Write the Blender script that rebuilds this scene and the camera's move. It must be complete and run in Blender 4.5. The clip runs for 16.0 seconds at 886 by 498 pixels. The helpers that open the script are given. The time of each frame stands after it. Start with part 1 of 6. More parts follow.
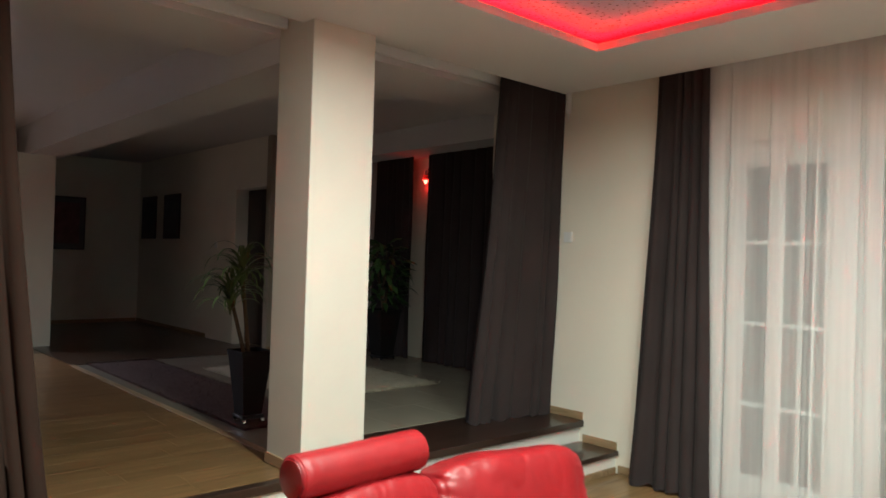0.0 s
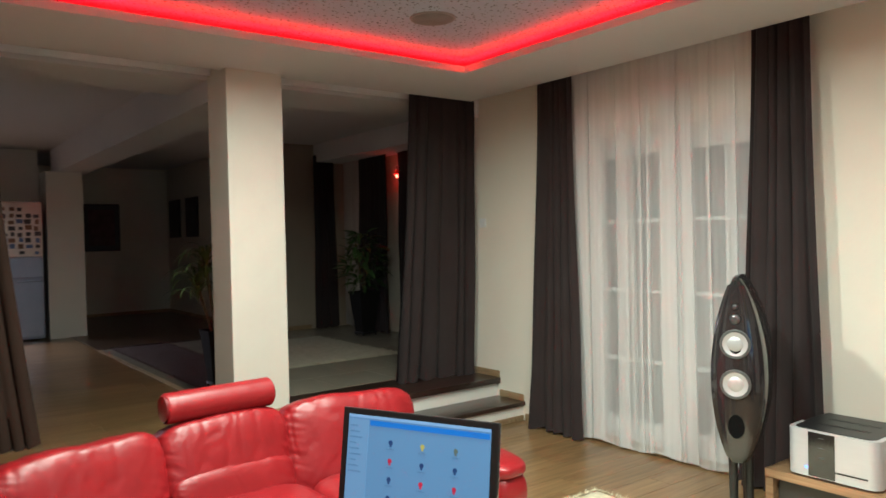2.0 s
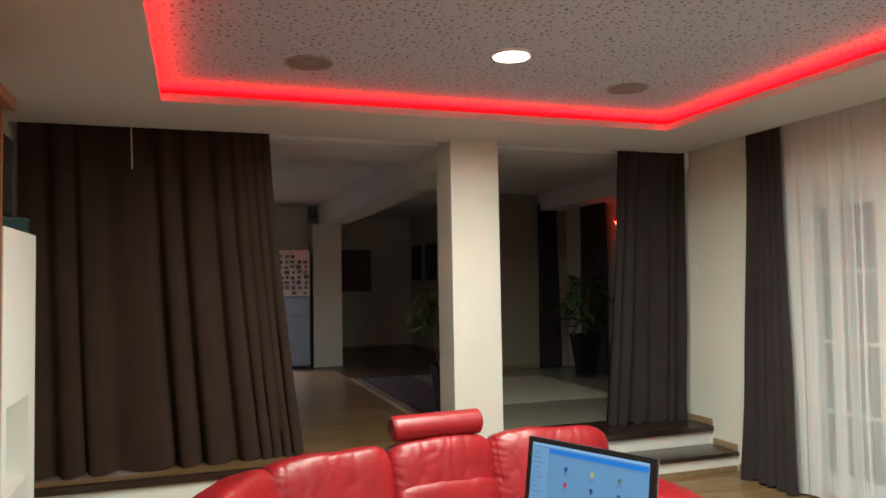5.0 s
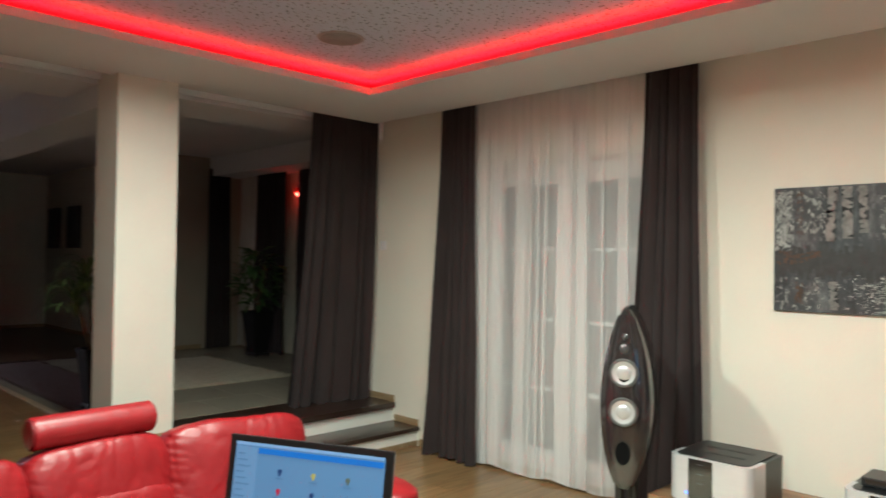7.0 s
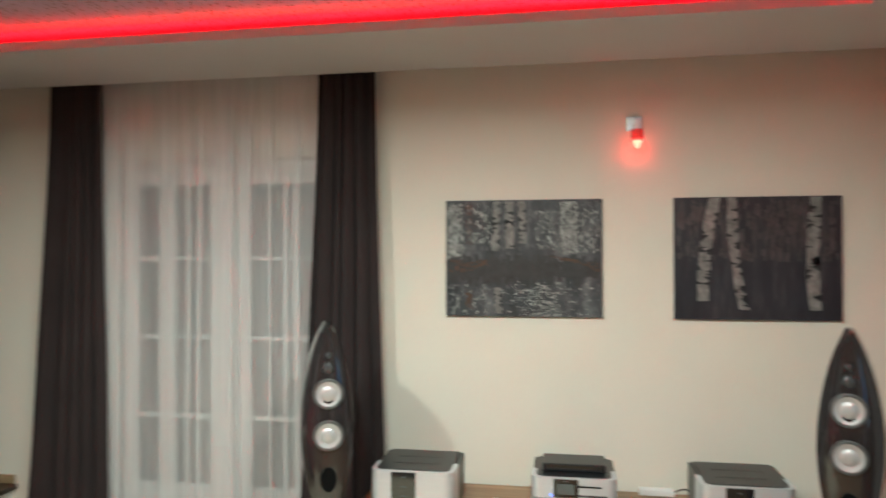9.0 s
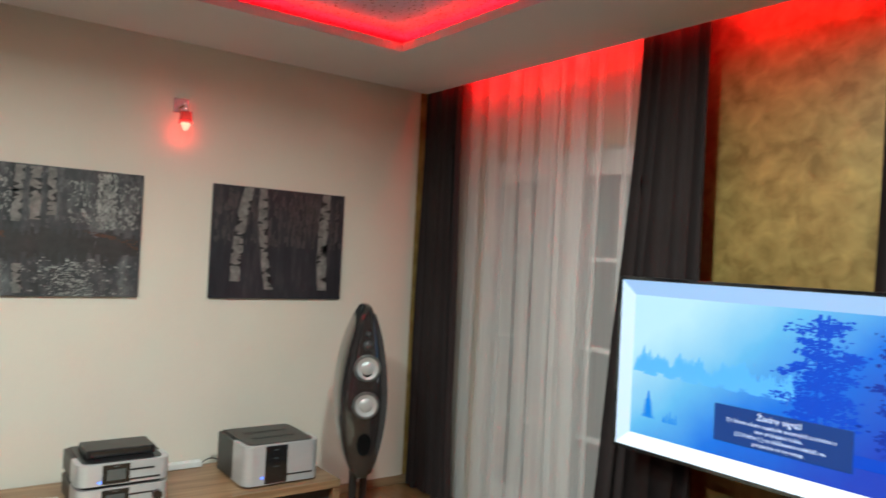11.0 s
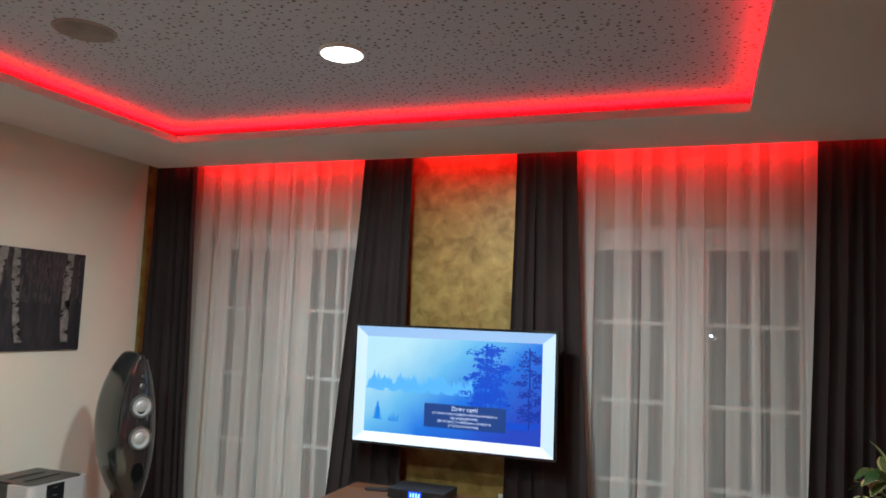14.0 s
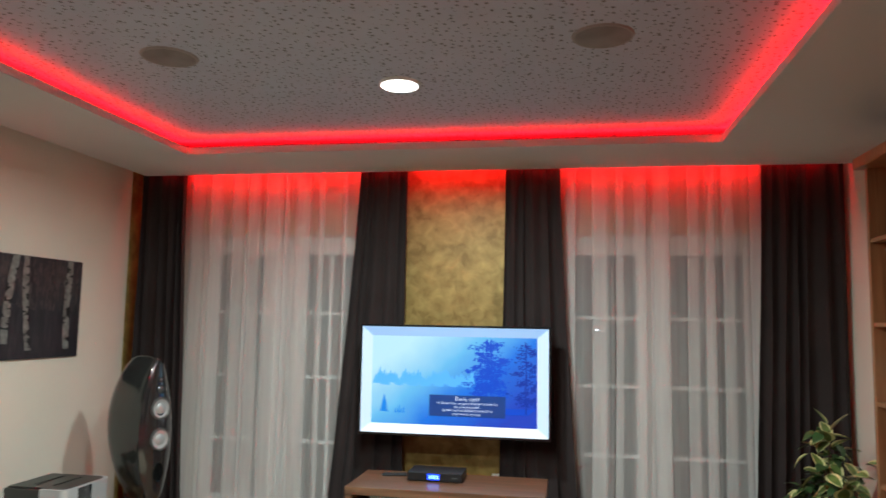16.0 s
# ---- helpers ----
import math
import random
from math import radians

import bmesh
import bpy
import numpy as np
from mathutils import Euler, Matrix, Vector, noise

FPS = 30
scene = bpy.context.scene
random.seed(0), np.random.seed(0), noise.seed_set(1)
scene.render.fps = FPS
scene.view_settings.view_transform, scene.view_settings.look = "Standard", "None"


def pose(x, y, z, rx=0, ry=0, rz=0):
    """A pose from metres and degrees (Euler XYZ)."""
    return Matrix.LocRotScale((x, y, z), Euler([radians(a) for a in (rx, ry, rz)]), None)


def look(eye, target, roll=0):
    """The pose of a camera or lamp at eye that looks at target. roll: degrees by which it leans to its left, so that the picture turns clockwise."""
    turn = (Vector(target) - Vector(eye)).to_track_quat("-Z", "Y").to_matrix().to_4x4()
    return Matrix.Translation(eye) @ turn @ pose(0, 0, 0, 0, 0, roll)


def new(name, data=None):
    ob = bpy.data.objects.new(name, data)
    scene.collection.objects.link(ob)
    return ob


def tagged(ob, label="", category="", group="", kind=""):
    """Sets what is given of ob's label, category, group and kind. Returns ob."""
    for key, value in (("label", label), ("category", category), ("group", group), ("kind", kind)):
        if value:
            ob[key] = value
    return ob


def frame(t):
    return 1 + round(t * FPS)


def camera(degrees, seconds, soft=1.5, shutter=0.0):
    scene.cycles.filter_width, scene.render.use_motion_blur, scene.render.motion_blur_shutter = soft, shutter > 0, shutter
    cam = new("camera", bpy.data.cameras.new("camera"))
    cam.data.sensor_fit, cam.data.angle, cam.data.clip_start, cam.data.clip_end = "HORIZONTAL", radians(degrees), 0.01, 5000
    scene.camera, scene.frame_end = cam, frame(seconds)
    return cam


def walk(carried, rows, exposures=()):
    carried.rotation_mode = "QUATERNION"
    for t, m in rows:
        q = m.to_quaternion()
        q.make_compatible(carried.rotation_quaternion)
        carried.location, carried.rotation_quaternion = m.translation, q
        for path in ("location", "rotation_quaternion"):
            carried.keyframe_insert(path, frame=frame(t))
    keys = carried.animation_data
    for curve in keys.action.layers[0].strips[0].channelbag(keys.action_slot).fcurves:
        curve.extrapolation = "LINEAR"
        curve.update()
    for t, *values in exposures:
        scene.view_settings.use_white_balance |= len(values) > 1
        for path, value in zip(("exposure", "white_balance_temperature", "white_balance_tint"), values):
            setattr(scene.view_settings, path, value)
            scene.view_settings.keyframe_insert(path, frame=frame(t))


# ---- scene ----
cam = camera(62.7, 16.0, 1.6, 0.5)
PATH = [
    (0, (0.221, 0.359, 1.564), (1.559, 1.845, 1.59), 1.7),
    (0.5, (0.243, -0.036, 1.54), (1.556, 1.473, 1.544), 1.0),
    (1, (0.403, -0.464, 1.553), (1.697, 1.062, 1.535), 0.6),
    (1.5, (0.433, -0.825, 1.589), (1.704, 0.719, 1.564), -0.6),
    (2, (0.421, -1.189, 1.635), (1.633, 0.402, 1.604), -1.3),
    (2.5, (0.403, -1.539, 1.638), (1.449, 0.166, 1.595), -0.2),
    (3, (0.359, -1.728, 1.668), (1.175, 0.097, 1.636), -1.0),
    (3.5, (0.359, -1.819, 1.714), (1.008, 0.071, 1.773), -1.6),
    (3.7, (0.359, -1.825, 1.726), (0.965, 0.078, 1.833), -1.4),
    (5.8, (0.351, -1.69, 1.693), (1.116, 0.156, 1.754), 0.3),
    (6, (0.349, -1.604, 1.702), (1.213, 0.199, 1.744), 0.3),
    (6.5, (0.38, -1.388, 1.675), (1.555, 0.231, 1.707), 0.7),
    (7, (0.435, -1.162, 1.643), (1.855, 0.246, 1.672), 0.8),
    (7.5, (0.451, -0.944, 1.642), (2.036, 0.275, 1.681), 1.0),
    (8, (0.37, -0.694, 1.651), (2.118, 0.276, 1.701), 0.3),
    (8.5, (0.331, -0.448, 1.636), (2.215, 0.218, 1.711), 0.1),
    (9, (0.383, -0.287, 1.743), (2.353, 0.056, 1.763), -0.1),
    (9.5, (0.364, -0.009, 1.728), (2.359, -0.147, 1.733), -0.6),
    (10, (0.333, 0.219, 1.721), (2.253, -0.338, 1.684), -0.3),
    (10.2, (0.343, 0.332, 1.717), (2.207, -0.391, 1.676), 0.8),
    (12.3, (0.369, 1.43, 1.675), (1.518, -0.199, 1.838), 2.2),
    (12.5, (0.374, 1.653, 1.709), (1.427, -0.039, 1.888), 2.3),
    (13, (0.462, 1.965, 1.693), (1.239, 0.138, 1.935), 1.2),
    (13.5, (0.403, 2.238, 1.72), (1.073, 0.369, 1.958), 1.1),
    (14, (0.392, 2.519, 1.703), (1.062, 0.644, 1.895), 2.2),
    (14.5, (0.397, 2.76, 1.678), (1.023, 0.866, 1.816), 2.3),
    (15, (0.515, 2.997, 1.642), (1.029, 1.069, 1.785), 2.4),
    (15.5, (0.829, 3.094, 1.66), (1.155, 1.131, 1.863), 1.3),
    (16, (1.143, 3.265, 1.678), (1.481, 1.304, 1.877), 1.0),
]
walk(cam, [(t, look(eye, target, roll)) for t, eye, target, roll in PATH],
     exposures=[(0.0, 0.58, 6050, 8), (2.5, 0.42, 6050, 7), (3.7, 0.46, 6100, 7), (6.0, 0.44, 6100, 7), (7.5, 0.24, 6000, 8), (9.0, 0.06, 5900, 8), (10.2, 0.05, 5900, 8), (12.4, -0.44, 5450, 9), (13.0, -0.30, 5550, 9), (13.7, -0.19, 5650, 9), (14.5, -0.22, 5700, 9), (15.2, -0.13, 5750, 9), (16.0, -0.13, 5750, 9)])

# ---- light and exposure ----
world = bpy.data.worlds.new("night")
scene.world = world
world.use_nodes = True
world.node_tree.nodes["Background"].inputs[0].default_value = (0.10, 0.12, 0.17, 1)
world.node_tree.nodes["Background"].inputs[1].default_value = 0.04

LAMP_W = 62.0          # each ceiling lamp
COVE_W = 11.0          # red strip, watts per metre


def area_lamp(name, m, size, size_y, watts, colour, shape="RECTANGLE", spread=180):
    d = bpy.data.lights.new(name, "AREA")
    d.shape, d.size, d.energy, d.color, d.spread = shape, size, watts, colour, radians(spread)
    if shape == "RECTANGLE":
        d.size_y = size_y
    ob = new(name, d)
    ob.matrix_world = m
    return ob


# ---- plan ----
XE, XW, YS = 4.88, -0.90, -2.58            # wall faces of the listening room
SOF, CEIL = 2.88, 2.997                    # soffit and inner ceiling
SE, SS, SN = 4.715, -2.375, 3.97           # edges of the soffit towards the curtain slots
CX0, CX1, CY0, CY1 = 0.148, 3.929, -1.635, 3.095   # light cove opening
UP = 0.33                                  # raised floor
PX0, PX1, PY0, PY1 = 2.36, 2.787, 3.86, 4.24      # pillar
FX, FY = 6.05, 13.2                        # far room
NOSE = 3.85

for i, y in enumerate((-0.578, 0.69, 1.963)):
    area_lamp("ceiling_lamp_light", pose(2.067, y, CEIL - 0.024), 0.19, 0, LAMP_W, (0.93, 1.0, 0.85), "DISK", 170)
RED = (1.0, 0.0, 0.001)
zl = SOF + 0.058
for x, y, lx, ly in (((CX0 + CX1) / 2, CY0 - 0.070, CX1 - CX0 + 0.17, 0.035), ((CX0 + CX1) / 2, CY1 + 0.070, CX1 - CX0 + 0.17, 0.035),
                     (CX0 - 0.070, (CY0 + CY1) / 2, 0.035, CY1 - CY0 + 0.17), (CX1 + 0.070, (CY0 + CY1) / 2, 0.035, CY1 - CY0 + 0.17)):
    area_lamp("cove_strip_light", pose(x, y, zl, 180), lx, ly, COVE_W * max(lx, ly), RED)
area_lamp("slot_strip_light", pose((XW + XE) / 2 - 0.08, SS - 0.03, CEIL - 0.03, -58), 5.36, 0.02, 27, RED)


# ---- materials ----
def mat(name, colour, rough=0.5, metal=0.0, vary=0.12, scale=6.0, fine=120.0, bump=0.1, spec=0.5, coat=0.0, sheen=0.0, stretch=(1, 1, 1), random_tone=0.0):
    m = bpy.data.materials.new(name)
    m.use_nodes = True
    nt = m.node_tree
    b = nt.nodes["Principled BSDF"]
    co = nt.nodes.new("ShaderNodeTexCoord")
    mp = nt.nodes.new("ShaderNodeMapping")
    mp.inputs["Scale"].default_value = stretch
    nt.links.new(co.outputs["Object"], mp.inputs[0])
    n1, n2 = nt.nodes.new("ShaderNodeTexNoise"), nt.nodes.new("ShaderNodeTexNoise")
    n1.inputs["Scale"].default_value, n2.inputs["Scale"].default_value = scale, fine
    n1.inputs["Detail"].default_value, n2.inputs["Detail"].default_value = 5, 3
    for n in (n1, n2):
        nt.links.new(mp.outputs[0], n.inputs["Vector"])
    mixn = nt.nodes.new("ShaderNodeMath")
    mixn.operation = "MULTIPLY_ADD"
    nt.links.new(n2.outputs[0], mixn.inputs[0])
    mixn.inputs[1].default_value = 0.35
    nt.links.new(n1.outputs[0], mixn.inputs[2])
    ramp = nt.nodes.new("ShaderNodeMapRange")
    ramp.inputs[1].default_value, ramp.inputs[2].default_value = 0.35, 1.0
    ramp.inputs[3].default_value, ramp.inputs[4].default_value = 1 - vary, 1 + vary
    nt.links.new(mixn.outputs[0], ramp.inputs[0])
    val = ramp.outputs[0]
    if random_tone:
        oi = nt.nodes.new("ShaderNodeObjectInfo")
        r2 = nt.nodes.new("ShaderNodeMapRange")
        r2.inputs[3].default_value, r2.inputs[4].default_value = 1 - random_tone, 1 + random_tone
        nt.links.new(oi.outputs["Random"], r2.inputs[0])
        mm = nt.nodes.new("ShaderNodeMath")
        mm.operation = "MULTIPLY"
        nt.links.new(val, mm.inputs[0])
        nt.links.new(r2.outputs[0], mm.inputs[1])
        val = mm.outputs[0]
    hsv = nt.nodes.new("ShaderNodeHueSaturation")
    hsv.inputs["Color"].default_value = (*colour, 1)
    nt.links.new(val, hsv.inputs["Value"])
    nt.links.new(hsv.outputs[0], b.inputs["Base Color"])
    b.inputs["Roughness"].default_value, b.inputs["Metallic"].default_value = rough, metal
    b.inputs["Specular IOR Level"].default_value = spec
    b.inputs["Coat Weight"].default_value, b.inputs["Sheen Weight"].default_value = coat, sheen
    b.inputs["Coat Roughness"].default_value = 0.05
    if bump:
        bp = nt.nodes.new("ShaderNodeBump")
        bp.inputs["Strength"].default_value, bp.inputs["Distance"].default_value = bump, 0.004
        nt.links.new(mixn.outputs[0], bp.inputs["Height"])
        nt.links.new(bp.outputs[0], b.inputs["Normal"])
    return m


def glow(name, colour, strength):
    m = bpy.data.materials.new(name)
    m.use_nodes = True
    b = m.node_tree.nodes["Principled BSDF"]
    b.inputs["Base Color"].default_value = (*[c * 0.3 for c in colour], 1)
    b.inputs["Emission Color"].default_value = (*colour, 1)
    b.inputs["Emission Strength"].default_value = strength
    return m


def sheer_material(name, least, most):
    m = bpy.data.materials.new(name)
    m.use_nodes = True
    nt = m.node_tree
    nt.nodes.clear()
    out = nt.nodes.new("ShaderNodeOutputMaterial")
    tr, df, tl = (nt.nodes.new("ShaderNodeBsdf" + k) for k in ("Transparent", "Diffuse", "Translucent"))
    df.inputs[0].default_value = tl.inputs[0].default_value = (0.92, 0.90, 0.89, 1)
    a, c = nt.nodes.new("ShaderNodeMixShader"), nt.nodes.new("ShaderNodeMixShader")
    a.inputs[0].default_value = 0.22
    nt.links.new(df.outputs[0], a.inputs[1])
    nt.links.new(tl.outputs[0], a.inputs[2])
    co, w = nt.nodes.new("ShaderNodeTexCoord"), nt.nodes.new("ShaderNodeTexNoise")
    mp = nt.nodes.new("ShaderNodeMapping")
    mp.inputs["Scale"].default_value = (22, 22, 1.0)
    nt.links.new(co.outputs["Object"], mp.inputs[0])
    nt.links.new(mp.outputs[0], w.inputs["Vector"])
    w.inputs["Scale"].default_value = 1.0
    r = nt.nodes.new("ShaderNodeMapRange")
    r.inputs[1].default_value, r.inputs[2].default_value, r.inputs[3].default_value, r.inputs[4].default_value = 0.3, 0.7, least, most
    nt.links.new(w.outputs[0], r.inputs[0])
    nt.links.new(r.outputs[0], c.inputs[0])
    nt.links.new(tr.outputs[0], c.inputs[1])
    nt.links.new(a.outputs[0], c.inputs[2])
    nt.links.new(c.outputs[0], out.inputs[0])
    return m


def perforated_material():
    m = mat("perforated_board", (0.44, 0.485, 0.60), 0.85, vary=0.05, bump=0.05)
    nt = m.node_tree
    b = nt.nodes["Principled BSDF"]
    co, v = nt.nodes.new("ShaderNodeTexCoord"), nt.nodes.new("ShaderNodeTexVoronoi")
    v.voronoi_dimensions = "2D"
    v.inputs["Scale"].default_value = 23
    nt.links.new(co.outputs["Object"], v.inputs["Vector"])
    rad = nt.nodes.new("ShaderNodeMapRange")
    rad.inputs[3].default_value, rad.inputs[4].default_value = 0.06, 0.215
    sep = nt.nodes.new("ShaderNodeSeparateColor")
    nt.links.new(v.outputs["Color"], sep.inputs[0])
    nt.links.new(sep.outputs[0], rad.inputs[0])
    less = nt.nodes.new("ShaderNodeMath")
    less.operation = "LESS_THAN"
    nt.links.new(v.outputs["Distance"], less.inputs[0])
    nt.links.new(rad.outputs[0], less.inputs[1])
    old = b.inputs["Base Color"].links[0].from_socket
    mx = nt.nodes.new("ShaderNodeMix")
    mx.data_type = "RGBA"
    nt.links.new(less.outputs[0], mx.inputs[0])
    nt.links.new(old, mx.inputs[6])
    mx.inputs[7].default_value = (0.14, 0.14, 0.155, 1)
    nt.links.new(mx.outputs[2], b.inputs["Base Color"])
    return m


def wood_material(name, dark, light, rough=0.4, along=0, scale=1.0, coat=0.0, tone=0.12):
    m = bpy.data.materials.new(name)
    m.use_nodes = True
    nt = m.node_tree
    b = nt.nodes["Principled BSDF"]
    co, oi, mp = nt.nodes.new("ShaderNodeTexCoord"), nt.nodes.new("ShaderNodeObjectInfo"), nt.nodes.new("ShaderNodeMapping")
    st = [22.0 * scale] * 3
    st[along] = 1.3 * scale
    mp.inputs["Scale"].default_value = st
    add = nt.nodes.new("ShaderNodeVectorMath")
    add.operation = "MULTIPLY_ADD"
    nt.links.new(oi.outputs["Random"], add.inputs[0])
    add.inputs[1].default_value = (37, 19, 11)
    nt.links.new(co.outputs["Object"], add.inputs[2])
    nt.links.new(add.outputs[0], mp.inputs[0])
    n1, n2 = nt.nodes.new("ShaderNodeTexNoise"), nt.nodes.new("ShaderNodeTexNoise")
    n1.inputs["Scale"].default_value, n1.inputs["Detail"].default_value, n1.inputs["Distortion"].default_value = 1.0, 6, 1.2
    n2.inputs["Scale"].default_value, n2.inputs["Detail"].default_value = 5.0, 4
    for n in (n1, n2):
        nt.links.new(mp.outputs[0], n.inputs["Vector"])
    s = nt.nodes.new("ShaderNodeMath")
    s.operation = "MULTIPLY_ADD"
    nt.links.new(n2.outputs[0], s.inputs[0])
    s.inputs[1].default_value = 0.4
    nt.links.new(n1.outputs[0], s.inputs[2])
    ramp = nt.nodes.new("ShaderNodeValToRGB")
    ramp.color_ramp.elements[0].position, ramp.color_ramp.elements[1].position = 0.45, 0.95
    ramp.color_ramp.elements[0].color, ramp.color_ramp.elements[1].color = (*dark, 1), (*light, 1)
    nt.links.new(s.outputs[0], ramp.inputs[0])
    r2 = nt.nodes.new("ShaderNodeMapRange")
    r2.inputs[3].default_value, r2.inputs[4].default_value = 1 - tone, 1 + tone
    nt.links.new(oi.outputs["Random"], r2.inputs[0])
    hsv = nt.nodes.new("ShaderNodeHueSaturation")
    nt.links.new(ramp.outputs[0], hsv.inputs["Color"])
    nt.links.new(r2.outputs[0], hsv.inputs["Value"])
    nt.links.new(hsv.outputs[0], b.inputs["Base Color"])
    b.inputs["Roughness"].default_value, b.inputs["Coat Weight"].default_value = rough, coat
    bp = nt.nodes.new("ShaderNodeBump")
    bp.inputs["Strength"].default_value, bp.inputs["Distance"].default_value = 0.12, 0.002
    nt.links.new(s.outputs[0], bp.inputs["Height"])
    nt.links.new(bp.outputs[0], b.inputs["Normal"])
    return m


def gold_plaster():
    m = bpy.data.materials.new("gold_plaster")
    m.use_nodes = True
    nt = m.node_tree
    b = nt.nodes["Principled BSDF"]
    co, n = nt.nodes.new("ShaderNodeTexCoord"), nt.nodes.new("ShaderNodeTexNoise")
    n.inputs["Scale"].default_value, n.inputs["Detail"].default_value, n.inputs["Distortion"].default_value = 11.0, 8, 0.45
    nt.links.new(co.outputs["Object"], n.inputs["Vector"])
    ramp = nt.nodes.new("ShaderNodeValToRGB")
    e = ramp.color_ramp.elements
    e[0].position, e[1].position = 0.30, 0.78
    e[0].color, e[1].color = (0.23, 0.15, 0.036, 1), (0.52, 0.375, 0.115, 1)
    nt.links.new(n.outputs[0], ramp.inputs[0])
    nt.links.new(ramp.outputs[0], b.inputs["Base Color"])
    b.inputs["Roughness"].default_value, b.inputs["Metallic"].default_value = 0.45, 0.25
    bp = nt.nodes.new("ShaderNodeBump")
    bp.inputs["Strength"].default_value, bp.inputs["Distance"].default_value = 0.4, 0.006
    nt.links.new(n.outputs[0], bp.inputs["Height"])
    nt.links.new(bp.outputs[0], b.inputs["Normal"])
    return m


def leather_material():
    """Soft red hide: fine grain over warped shallow wrinkles."""
    m = mat("red_leather", (0.240, 0.0075, 0.0105), 0.40, vary=0.13, scale=9, fine=420, bump=0.16, spec=0.5)
    nt = m.node_tree
    b = nt.nodes["Principled BSDF"]
    co, warp, mp = nt.nodes.new("ShaderNodeTexCoord"), nt.nodes.new("ShaderNodeTexNoise"), nt.nodes.new("ShaderNodeMapping")
    warp.inputs["Scale"].default_value, warp.inputs["Detail"].default_value = 3.0, 3
    nt.links.new(co.outputs["Object"], warp.inputs["Vector"])
    add = nt.nodes.new("ShaderNodeVectorMath")
    add.operation = "MULTIPLY_ADD"
    nt.links.new(warp.outputs["Color"], add.inputs[0])
    add.inputs[1].default_value = (0.5, 0.5, 0.5)
    nt.links.new(co.outputs["Object"], add.inputs[2])
    mp.inputs["Scale"].default_value = (9, 7, 4.5)
    nt.links.new(add.outputs[0], mp.inputs[0])
    n = nt.nodes.new("ShaderNodeTexNoise")
    n.noise_type = "RIDGED_MULTIFRACTAL"
    n.inputs["Scale"].default_value, n.inputs["Detail"].default_value = 1.0, 2.5
    nt.links.new(mp.outputs[0], n.inputs["Vector"])
    bp = nt.nodes.new("ShaderNodeBump")
    bp.invert = True
    bp.inputs["Strength"].default_value, bp.inputs["Distance"].default_value = 0.45, 0.012
    nt.links.new(n.outputs[0], bp.inputs["Height"])
    old = b.inputs["Normal"].links[0].from_node
    nt.links.new(bp.outputs[0], old.inputs["Normal"])
    return m


def glass_material():
    m = bpy.data.materials.new("window_glass")
    m.use_nodes = True
    b = m.node_tree.nodes["Principled BSDF"]
    b.inputs["Base Color"].default_value = (0.9, 0.95, 0.95, 1)
    b.inputs["Transmission Weight"].default_value, b.inputs["Roughness"].default_value, b.inputs["IOR"].default_value = 1.0, 0.02, 1.45
    return m


